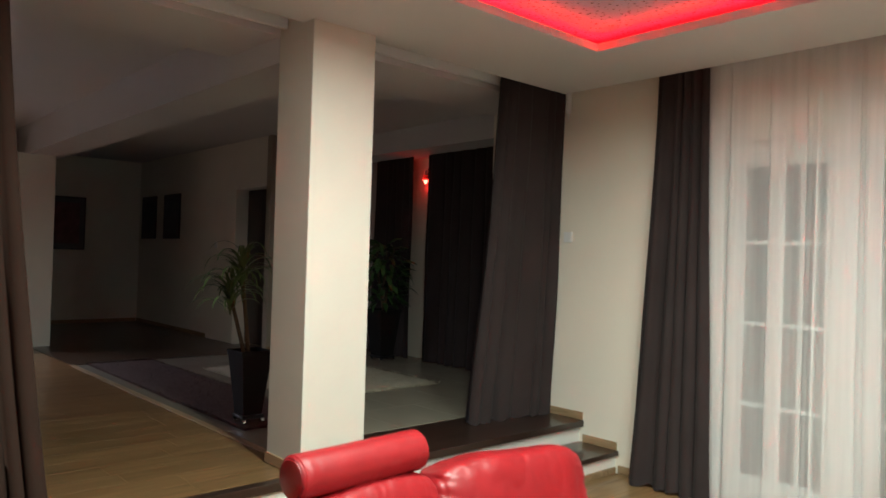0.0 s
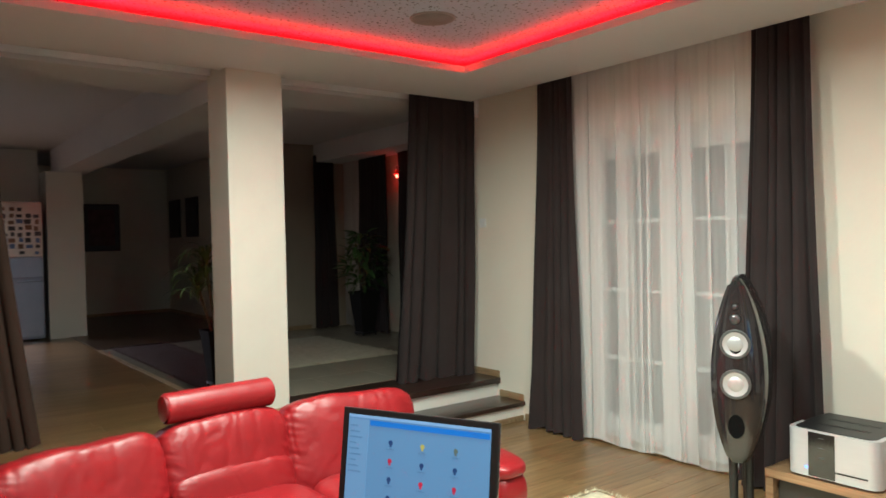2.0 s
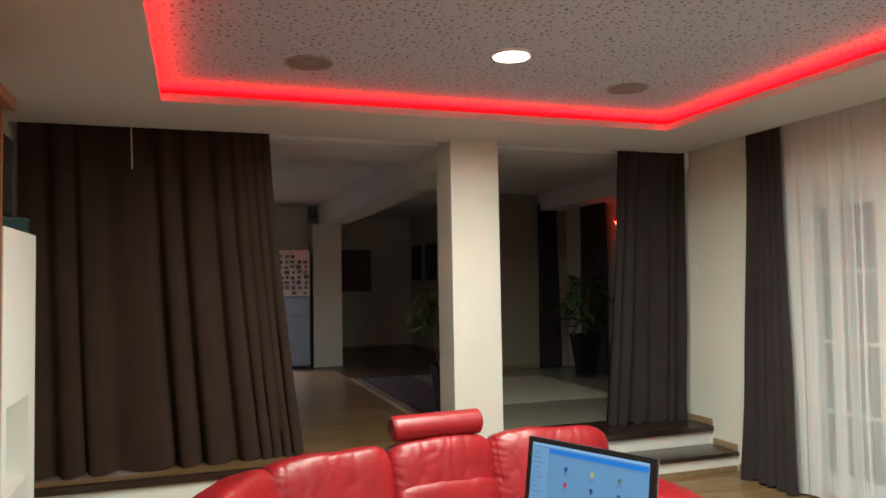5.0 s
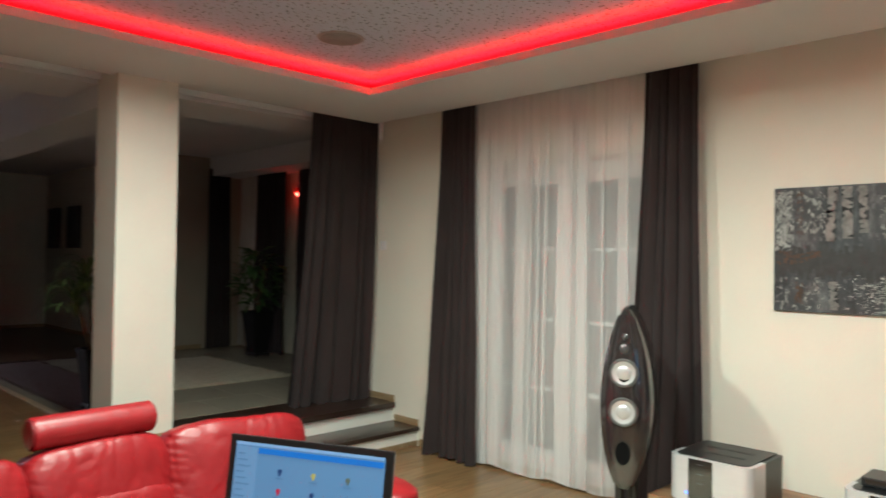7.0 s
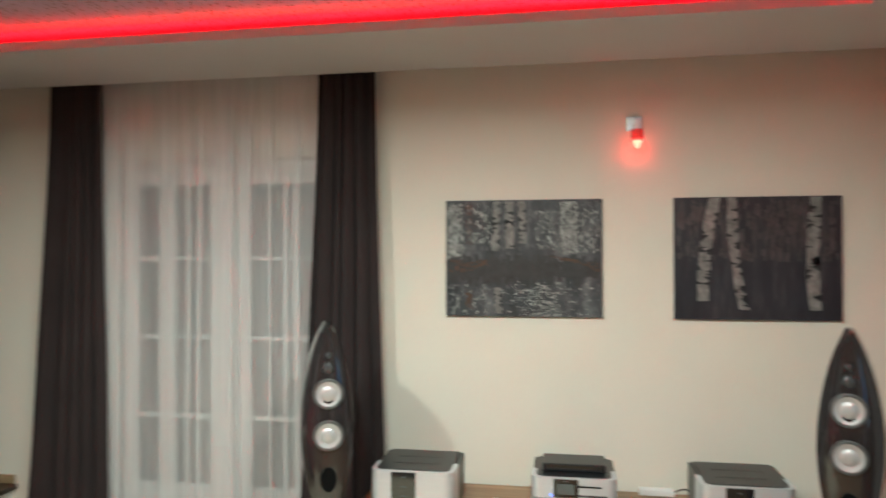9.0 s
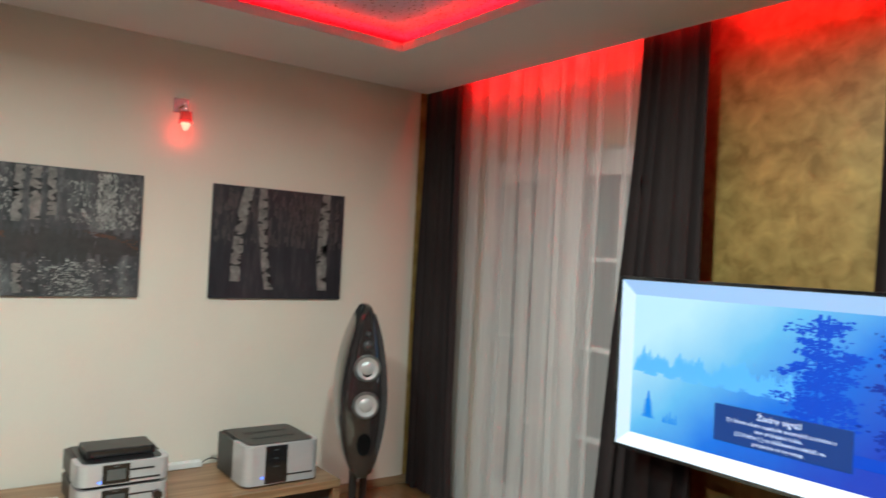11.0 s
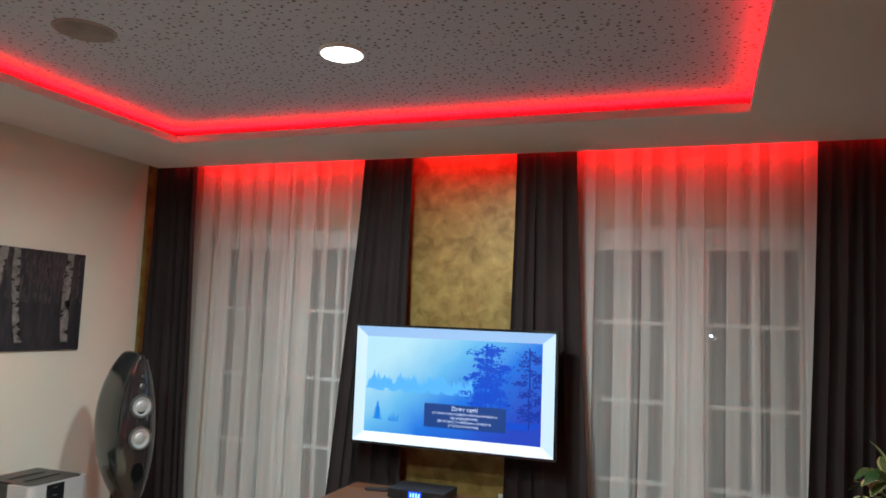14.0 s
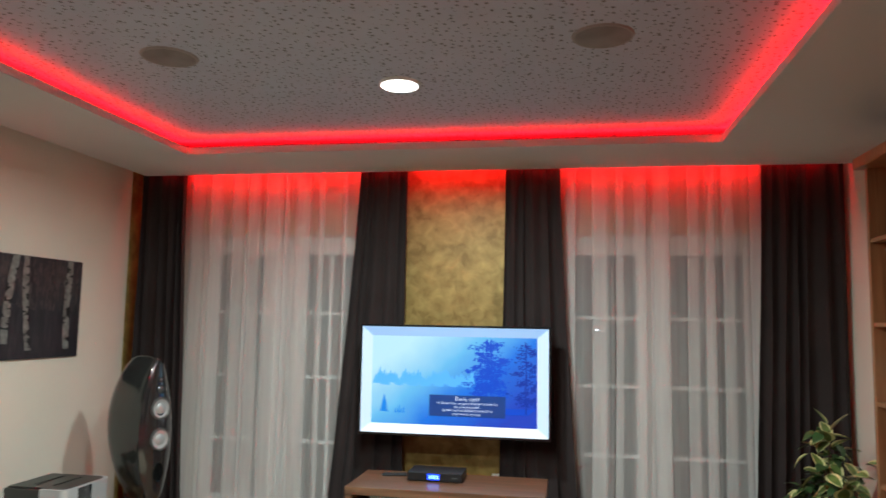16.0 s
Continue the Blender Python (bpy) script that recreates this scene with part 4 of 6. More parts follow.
# ---- pictures on the east wall ----
def canvas_material(name, dark, mid, light, scale, seed):
    m = bpy.data.materials.new(name)
    m.use_nodes = True
    nt = m.node_tree
    b = nt.nodes["Principled BSDF"]
    co, mp = nt.nodes.new("ShaderNodeTexCoord"), nt.nodes.new("ShaderNodeMapping")
    mp.inputs["Scale"].default_value, mp.inputs["Location"].default_value = scale, (seed, seed * 2, 0)
    n = nt.nodes.new("ShaderNodeTexNoise")
    n.inputs["Scale"].default_value, n.inputs["Detail"].default_value, n.inputs["Roughness"].default_value = 1.0, 8, 0.7
    nt.links.new(co.outputs["Object"], mp.inputs[0])
    nt.links.new(mp.outputs[0], n.inputs["Vector"])
    r = nt.nodes.new("ShaderNodeValToRGB")
    r.color_ramp.elements[0].position, r.color_ramp.elements[1].position = 0.36, 0.70
    r.color_ramp.elements[0].color, r.color_ramp.elements[1].color = (*dark, 1), (*light, 1)
    r.color_ramp.elements.new(0.52).color = (*mid, 1)
    nt.links.new(n.outputs[0], r.inputs[0])
    nt.links.new(r.outputs[0], b.inputs["Base Color"])
    b.inputs["Roughness"].default_value = 0.5
    bp = nt.nodes.new("ShaderNodeBump")
    bp.inputs["Strength"].default_value, bp.inputs["Distance"].default_value = 0.5, 0.003
    nt.links.new(n.outputs[0], bp.inputs["Height"])
    nt.links.new(bp.outputs[0], b.inputs["Normal"])
    return m


LAYER = [0]


def strip(bm, pts, width, y, wob=0.004, rng=random):
    """A painted stroke in the x-z plane along points, with ragged edges."""
    prev = None
    LAYER[0] = (LAYER[0] + 1) % 90
    y -= LAYER[0] * 0.000015
    for k, (x, z) in enumerate(pts):
        w = width * rng.uniform(0.8, 1.06) / 2
        a, b = bm.verts.new((x - w + rng.uniform(-wob, wob), y, z)), bm.verts.new((x + w + rng.uniform(-wob, wob), y, z))
        if prev:
            bm.faces.new((prev[0], prev[1], b, a))
        prev = (a, b)


def stroke_line(x0, z0, x1, z1, n, rng, wander=0.006):
    return [(x0 + (x1 - x0) * k / n + rng.uniform(-wander, wander), z0 + (z1 - z0) * k / n) for k in range(n + 1)]


PALE = mat("pale_birch_paint", (0.20, 0.19, 0.18), 0.55, vary=0.6, scale=26, fine=120, bump=0.4)
INK = mat("black_bark_paint", (0.016, 0.016, 0.018), 0.5, bump=0.2)
GREY = mat("mid_grey_paint", (0.10, 0.102, 0.108), 0.55, vary=0.5, scale=24, bump=0.3)
RUST = mat("rust_paint", (0.085, 0.042, 0.024), 0.55, vary=0.4, scale=22, bump=0.4)
ICE = mat("pale_blue_paint", (0.31, 0.32, 0.305), 0.55, vary=0.6, scale=24, bump=0.4)
SLATE = mat("slate_paint", (0.036, 0.035, 0.036), 0.5, vary=0.4, scale=18, bump=0.3)


def birch(pic, rng, x0, x1, z0, z1, w, y, bend=0.0):
    bm = bmesh.new()
    strip(bm, [(x + bend * math.sin(5 * (z - z0)), z) for x, z in stroke_line(x0, z0, x1, z1, 12, rng, 0.004)], w, y, 0.003, rng)
    part("painted_trunk", bm, PALE, pic)
    bm = bmesh.new()
    for _ in range(int(abs(z1 - z0) * 34)):
        s = rng.random()
        z = z0 + (z1 - z0) * (0.05 + 0.92 * s)
        x = x0 + (x1 - x0) * s + bend * math.sin(5 * (z - z0))
        side = rng.choice((-1, 1))
        l, h = w * rng.uniform(0.25, 0.75), rng.uniform(0.004, 0.020)
        xa = x + side * w / 2
        v = [bm.verts.new(c) for c in ((xa, y - 0.0012, z - h), (xa, y - 0.0012, z + h), (xa - side * l, y - 0.0012, z + rng.uniform(-h, h)))]
        bm.faces.new(v if side > 0 else v[::-1])
    tagged(part("bark_marking", bm, INK, pic), kind="stuff")


def picture(name, label, yc, zc, w, h, base):
    t = thing(name, label, "picture", (XE, yc, zc), -90)
    part("canvas", boxes((-w / 2, w / 2, -0.022, 0.0, -h / 2, h / 2), bevel=0.002), base, t)
    return t


rng = random.Random(5)
lake = picture("lake_picture", "dark abstract canvas of birches reflected in water", -0.004, 1.730, 0.952, 0.716, canvas_material("lake_canvas", (0.022, 0.024, 0.028), (0.06, 0.063, 0.068), (0.23, 0.235, 0.24), (7, 7, 3), 3))
yy = -0.0235
bm = bmesh.new()
for _ in range(220):
    x, z = rng.uniform(-0.46, 0.46), rng.choice((rng.uniform(0.03, 0.35), rng.uniform(-0.34, -0.14)))
    strip(bm, stroke_line(x, z, x + rng.uniform(-0.01, 0.01), max(-0.35, z - rng.uniform(0.006, 0.035)), 2, rng, 0.003), rng.uniform(0.004, 0.020), yy + rng.uniform(-0.0006, 0), 0.003, rng)
tagged(part("grey_brushwork", bm, GREY, lake), kind="stuff")
bm = bmesh.new()
for xa, xb, za, zb, k in ((-0.465, -0.37, 0.0, 0.35, 330), (-0.34, -0.20, 0.10, 0.34, 90), (0.23, 0.33, 0.03, 0.35, 360), (0.34, 0.46, 0.04, 0.30, 90), (0.08, 0.22, 0.06, 0.30, 70), (-0.46, -0.20, -0.34, -0.16, 50)):
    for _ in range(k):
        x, z = rng.uniform(xa, xb), rng.uniform(za, zb)
        strip(bm, stroke_line(x, z, x + rng.uniform(-0.012, 0.012), max(za - 0.01, z - rng.uniform(0.004, 0.030)), 2, rng, 0.003), rng.uniform(0.002, 0.010), yy - 0.0008 + rng.uniform(-0.001, 0), 0.002, rng)
tagged(part("pale_brushwork", bm, ICE, lake), kind="stuff")
bm = bmesh.new()
for _ in range(360):
    x, z = rng.gauss(0.11, 0.085) if rng.random() < 0.88 else rng.uniform(-0.46, 0.45), rng.uniform(-0.35, -0.14)
    x = min(0.46, max(-0.46, x))
    strip(bm, [(x, z), (x + rng.uniform(-0.004, 0.004), max(-0.355, z - rng.uniform(0.002, 0.010)))], rng.choice((0.003, 0.006, 0.010, 0.022)), yy - 0.0008 + rng.uniform(-0.001, 0), 0.003, rng)
tagged(part("water_glint_paint", bm, ICE, lake), kind="stuff")
bm = bmesh.new()
for k in range(60):
    x = -0.455 + 0.0154 * k
    strip(bm, stroke_line(x, rng.uniform(-0.03, 0.025), x, rng.uniform(-0.18, -0.11), 3, rng, 0.004), 0.022, yy - 0.0020, 0.004, rng)
tagged(part("dark_bank", bm, SLATE, lake), kind="stuff")
bm = bmesh.new()
for k in range(60):
    q = rng.random()
    x = -0.46 + 0.24 * q
    z = -0.02 + 0.012 * math.sin(9 * q) + rng.uniform(-0.07, 0.015) * (1 - 0.7 * q)
    strip(bm, [(x, z), (x, z - rng.uniform(0.003, 0.02))], rng.uniform(0.006, 0.02), yy - 0.0040, 0.004, rng)
    x = 0.17 + 0.29 * q
    z = 0.014 - 0.05 * q + rng.uniform(-0.012 - 0.10 * max(0, q - 0.6), 0.006)
    strip(bm, [(x, z), (x, z - rng.uniform(0.002, 0.012))], rng.uniform(0.006, 0.02), yy - 0.0040, 0.004, rng)
for _ in range(26):
    x, z = rng.uniform(-0.345, -0.315), rng.uniform(0.10, 0.34)
    strip(bm, stroke_line(x, z, x, z - 0.02, 3, rng, 0.004), 0.006, yy - 0.004, 0.003, rng)
    x, z = rng.uniform(-0.35, -0.315), rng.uniform(-0.31, -0.18)
    strip(bm, stroke_line(x, z, x, z - 0.02, 3, rng, 0.004), 0.007, yy - 0.004, 0.003, rng)
tagged(part("rust_brushwork", bm, RUST, lake), kind="stuff")
for x, a, b, w in ((-0.16, 0.35, 0.045, 0.05), (-0.085, 0.35, 0.06, 0.055), (-0.005, 0.35, 0.09, 0.045), (-0.155, -0.18, -0.34, 0.045)):
    birch(lake, rng, x, x + rng.uniform(-0.02, 0.01), a, b, w, yy - 0.0045)

rng = random.Random(8)
grove = picture("birch_picture", "dark grey canvas with three pale birch trunks", -1.358, 1.728, 0.924, 0.718, canvas_material("grove_canvas", (0.012, 0.012, 0.018), (0.027, 0.025, 0.033), (0.075, 0.062, 0.066), (9, 9, 1.6), 9))
bm = bmesh.new()
for _ in range(240):
    x, z = rng.uniform(-0.44, 0.44), rng.uniform(0.02, 0.35)
    strip(bm, stroke_line(x, z, x + rng.uniform(-0.006, 0.006), max(-0.02, z - rng.uniform(0.02, 0.10)), 4, rng, 0.003), rng.uniform(0.006, 0.022), yy, 0.003, rng)
tagged(part("grey_haze", bm, mat("grey_mauve_paint", (0.066, 0.054, 0.056), 0.6, vary=0.5, scale=20), grove), kind="stuff")
for x0, x1, a, b, w in ((-0.235, -0.30, 0.355, -0.25, 0.075), (-0.135, -0.075, 0.355, -0.30, 0.060), (0.325, 0.315, 0.355, -0.30, 0.075)):
    birch(grove, rng, x0, x1, a, b, w, yy - 0.003, 0.018)


# ---- wall lamps with red shades ----
SHADE = bpy.data.materials.new("red_glass_shade")
SHADE.use_nodes = True
SHADE.node_tree.nodes["Principled BSDF"].inputs["Base Color"].default_value = (0.75, 0.10, 0.09, 1)
SHADE.node_tree.nodes["Principled BSDF"].inputs["Transmission Weight"].default_value = 0.7
SHADE.node_tree.nodes["Principled BSDF"].inputs["Roughness"].default_value = 0.25
BULB = glow("red_bulb_lit", (1.0, 0.12, 0.07), 7.0)


def wall_lamp(at, watts):
    t = thing("wall_lamp", "small chrome wall lamp with a glowing red bulb", "lamp", at, -90, "red wall lamps")
    part("wall_plate", boxes((-0.045, 0.045, -0.014, 0, -0.045, 0.045), bevel=0.004), M["chrome"], t, "square chrome plate")
    bm = bmesh.new()
    cyl(bm, (0.01, -0.012, 0), (0.01, -0.085, 0.0), 0.011, n=16)
    cyl(bm, (0.01, -0.085, 0.008), (0.01, -0.085, -0.05), 0.013, n=16)
    part("arm", bm, M["chrome"], t, "", True)
    bm = bmesh.new()
    cyl(bm, (0.01, -0.085, -0.045), (0.01, -0.085, -0.115), 0.034, 0.040, 28, False)
    s = part("shade", bm, SHADE, t, "red glass cup", True)
    s.visible_shadow = False
    bm = bmesh.new()
    cyl(bm, (0.01, -0.085, -0.155), (0.01, -0.085, -0.105), 0.012, 0.030, 24)
    part("bulb", bm, BULB, t, "glowing bulb tip", True)
    d = bpy.data.lights.new("wall_lamp_light", "POINT")
    d.energy, d.color, d.shadow_soft_size = watts, (1.0, 0.0, 0.0), 0.03
    new("wall_lamp_light", d).location = Matrix.Translation(at) @ pose(0, 0, 0, 0, 0, -90) @ Vector((0.01, -0.060, -0.165))


wall_lamp((XE, -0.672, 2.535), 0.42)
wall_lamp((FX, 7.10, 2.62), 0.40)


# ---- hi-fi rack and amplifiers ----
rack = thing("hifi_rack", "low wide walnut hi-fi rack with dark open shelves", "rack", (4.16, -0.31, 0))
part("top_board", boxes((0, 0.66, -1.20, 1.20, 0.305, 0.35), bevel=0.003), M["walnut_y"], rack)
part("bottom_board", boxes((0.01, 0.65, -1.155, 1.155, 0.03, 0.065), bevel=0.003), M["walnut_y"], rack)
for y in (-1.178, -0.39, 0.39, 1.178):
    part("upright", boxes((0.005, 0.65, y - 0.022, y + 0.022, 0.0, 0.304), bevel=0.003), M["walnut_y"], rack)
part("back_panel", boxes((0.62, 0.635, -1.15, 1.15, 0.066, 0.303)), M["dark"], rack)
for y0, y1 in ((-1.15, -0.42), (-0.36, 0.36), (0.42, 1.15)):
    part("front_panel", boxes((0.05, 0.06, y0, y1, 0.07, 0.30)), M["greymet"], rack, "dark glass panel")

LED_B, LED_R = glow("led_blue", (0.05, 0.15, 1.0), 6), glow("led_red", (1.0, 0.05, 0.02), 6)
DISPLAY = mat("grey_display", (0.10, 0.11, 0.11), 0.25, vary=0.2)


def rounded_plan(x0, x1, y0, y1, z0, z1, r, n=6):
    """A block whose two front corners (low x) are rounded on the plan."""
    pts = [(x1, y0), (x1, y1)]
    pts += [(x0 + r - r * math.sin(a), y1 - r + r * math.cos(a)) for a in (math.pi / 2 * k / n for k in range(n + 1))]
    pts += [(x0 + r - r * math.cos(a), y0 + r - r * math.sin(a)) for a in (math.pi / 2 * k / n for k in range(n + 1))]
    bm = bmesh.new()
    lo, hi = [bm.verts.new((x, y, z0)) for x, y in pts], [bm.verts.new((x, y, z1)) for x, y in pts]
    bm.faces.new(lo)
    bm.faces.new(hi[::-1])
    for i in range(len(pts)):
        j = (i + 1) % len(pts)
        bm.faces.new((lo[j], lo[i], hi[i], hi[j]))
    bmesh.ops.recalc_face_normals(bm, faces=bm.faces)
    return bm


def amplifier(name, label, at, d, w, h, display=False, knob=False, led=None, turn=0):
    t = thing(name, label, "amplifier", at, turn)
    part("rear_case", boxes((d * 0.42, d, -w / 2 + 0.004, w / 2 - 0.004, 0.012, h - 0.004), bevel=0.003), M["greymet"], t, "dark grey rear casing")
    part("front_shell", rounded_plan(0, d * 0.42, -w / 2, w / 2, 0.012, h, 0.055), M["alu"], t, "rounded satin silver front", True)
    part("lid", rounded_plan(0.022, d - 0.01, -w / 2 + 0.028, w / 2 - 0.028, h, h + 0.004, 0.045), M["dark"], t, "black top plate")
    for k in (0.36, 0.66):
        for i in range(14):
            yv = -w * 0.27 + i * w * 0.54 / 13
            part("vent", boxes((d * k - 0.016, d * k + 0.016, yv - 0.0028, yv + 0.0028, h + 0.0045, h + 0.007)), M["greymet"], t)
    p0, p1 = -w * 0.05, w * 0.24
    part("control_panel", boxes((-0.004, 0.004, p0, p1, 0.018, h - 0.006), bevel=0.001), M["gloss"], t, "glossy black control panel")
    for k in range(3):
        part("panel_mark", boxes((-0.0055, -0.0042, (p0 + p1) / 2 - 0.014, (p0 + p1) / 2 + 0.014, h * (0.88 - 0.2 * k) - 0.003, h * (0.88 - 0.2 * k) + 0.001)), DISPLAY, t)
    part("slot", boxes((-0.002, 0.003, -w / 2 + 0.05, p0, h * 0.22, h * 0.22 + 0.008)), M["dark"], t)
    part("indicator", boxes((-0.003, 0.003, p1 + 0.004, p1 + 0.018, h * 0.22, h * 0.22 + 0.006)), led or LED_B, t, "small lit indicator")
    if display:
        part("slot", boxes((-0.002, 0.003, -w / 2 + 0.08, p0, h * 0.62, h * 0.62 + 0.008)), M["dark"], t)
        part("display", boxes((-0.006, -0.0045, p0 + 0.02, p1 - 0.02, h * 0.3, h * 0.75)), DISPLAY, t)
    if knob:
        bm = bmesh.new()
        cyl(bm, (0.002, -w * 0.36, h * 0.5), (-0.022, -w * 0.36, h * 0.5), 0.026, 0.024, 28)
        part("volume_knob", bm, M["gloss"], t, "round black knob", True)
    for sx in (0.06, d - 0.06):
        for sy in (-w / 2 + 0.06, w / 2 - 0.06):
            b = bmesh.new()
            cyl(b, (sx, sy, 0), (sx, sy, 0.012), 0.016, n=12)
            part("foot", b, M["rubber"], t)
    return t


amplifier("power_amplifier", "satin silver power amplifier with black top vents", (4.165, 0.545, 0.351), 0.43, 0.455, 0.25)
amplifier("power_amplifier", "satin silver power amplifier with black top vents", (4.225, -1.165, 0.351), 0.44, 0.46, 0.235)
amplifier("preamplifier", "slim silver preamplifier with a round black knob", (4.21, -0.305, 0.351), 0.40, 0.44, 0.118, True, True, LED_R)
amplifier("disc_player", "slim silver player with a small display, stacked on the preamplifier", (4.21, -0.305, 0.475), 0.40, 0.44, 0.118, True, False, LED_B)
t = thing("media_box", "flat black media box lying on the player", "box", (4.30, -0.30, 0.600))
part("case", boxes((0, 0.20, -0.17, 0.16, 0, 0.042), bevel=0.006), M["dark"], t)
part("front_strip", boxes((-0.002, 0.002, -0.15, 0.14, 0.006, 0.034)), M["gloss"], t)
t = thing("greeting_card", "small white card with a green sketch", "card", (4.20, 0.055, 0.350), -14)
part("card", boxes((0, 0.004, -0.060, 0.060, 0, 0.120)), mat("white_card", (0.78, 0.78, 0.76), 0.6), t)
bm = bmesh.new()
for k in range(3):
    pts = [(-0.02 + 0.015 * k + 0.022 * math.cos(a * 0.7 + k), 0.055 + 0.022 * math.sin(a * 0.7 + k)) for a in range(9)]
    strip(bm, pts, 0.006, 0, 0.001, rng)
bm.transform(Matrix.Translation((-0.001, 0, 0)) @ Matrix.Rotation(radians(-90), 4, "Z"))
part("sketch", bm, mat("green_ink", (0.05, 0.33, 0.27), 0.6), t)
t = thing("power_strip", "white multi-socket power strip behind the amplifiers", "socket", (4.78, -0.78, 0.352))
part("body", boxes((-0.03, 0.03, -0.10, 0.10, 0, 0.035), bevel=0.006), M["frame"], t)
for k in range(3):
    b = bmesh.new()
    cyl(b, (0, -0.06 + 0.06 * k, 0.034), (0, -0.06 + 0.06 * k, 0.0375), 0.02, n=18)
    part("socket", b, M["frame"], t)
t = thing("power_cable", "thin black cable running to the amplifier", "cable")
bm = bmesh.new()
pts = [Vector((4.76, -0.86 - 0.02 * k, 0.362 + 0.035 * math.sin(k * 0.42))) for k in range(8)]
for a, b in zip(pts, pts[1:]):
    cyl(bm, a, b, 0.004, n=8)
part("lead", bm, M["dark"], t, "", True)

# switch and curtain motor
t = thing("light_switch", "white double light switch on the wall", "switch", (XE, 4.03, 1.765), -90)
part("plate", boxes((-0.042, 0.042, -0.010, 0, -0.042, 0.042), bevel=0.003), M["frame"], t)
part("rocker", boxes((-0.030, 0.030, -0.014, -0.0102, -0.030, 0.030), bevel=0.002), M["frame"], t)
t = thing("curtain_motor", "white cylindrical motor hanging from the curtain rail", "motor", (4.80, 4.00, 2.99))
bm = bmesh.new()
cyl(bm, (0, 0, 0.007), (0, 0, -0.24), 0.021, n=20)
part("tube", bm, M["frame"], t, "", True)
bm = bmesh.new()
cyl(bm, (0, 0, -0.24), (0, 0, -0.29), 0.008, 0.004, 12)
part("plug", bm, M["frame"], t)
t = thing("curtain_wand", "thin grey wand hanging beside the curtain", "rod", (-0.10, 4.005, 2.996))
bm = bmesh.new()
cyl(bm, (0, 0, 0), (0.012, 0, -0.42), 0.005, n=10)
part("rod", bm, M["alu"], t)


# ---- television on its arm, media stand ----
tv = thing("television", "large flat television showing a blue misty forest picture", "television", (1.992, -2.21, 1.236), 180)
TW, TH = 0.728, 0.415


def quad(bm, *pts):
    bm.faces.new([bm.verts.new(p) for p in pts])
    return bm


part("housing", boxes((-TW, TW, 0.0, 0.05, -TH, TH), bevel=0.006), M["dark"], tv, "slim black casing")
part("bezel", boxes((-TW, -TW + 0.014, -0.006, 0, -TH, TH), (TW - 0.014, TW, -0.006, 0, -TH, TH), (-TW + 0.014, TW - 0.014, -0.006, 0, TH - 0.014, TH), (-TW + 0.014, TW - 0.014, -0.006, 0, -TH, -TH + 0.014), bevel=0.001), M["gloss"], tv)
part("wall_arm", boxes((-0.15, 0.15, 0.05, 0.07, -0.15, 0.15), (-0.03, 0.03, 0.07, 0.365, -0.03, 0.03)), M["dark"], tv)
ox, oz, ix, iz = TW - 0.016, TH - 0.016, TW - 0.10, TH - 0.085
Y0 = -0.002
MATS = {"top": glow("mount_top", (0.40, 0.60, 0.88), 0.78), "side": glow("mount_side", (0.72, 0.88, 1.0), 0.88), "low": glow("mount_low", (0.92, 0.98, 1.0), 1.1)}
part("mount_top", quad(bmesh.new(), (-ox, Y0, oz), (-ix, Y0, iz), (ix, Y0, iz), (ox, Y0, oz)), MATS["top"], tv, "pale picture mount shown on screen")
part("mount_bottom", quad(bmesh.new(), (-ix, Y0, -iz), (-ox, Y0, -oz), (ox, Y0, -oz), (ix, Y0, -iz)), MATS["low"], tv)
part("mount_side", quad(bmesh.new(), (-ox, Y0, oz), (-ox, Y0, -oz), (-ix, Y0, -iz), (-ix, Y0, iz)), MATS["side"], tv)
part("mount_side", quad(bmesh.new(), (ix, Y0, iz), (ix, Y0, -iz), (ox, Y0, -oz), (ox, Y0, oz)), MATS["side"], tv)


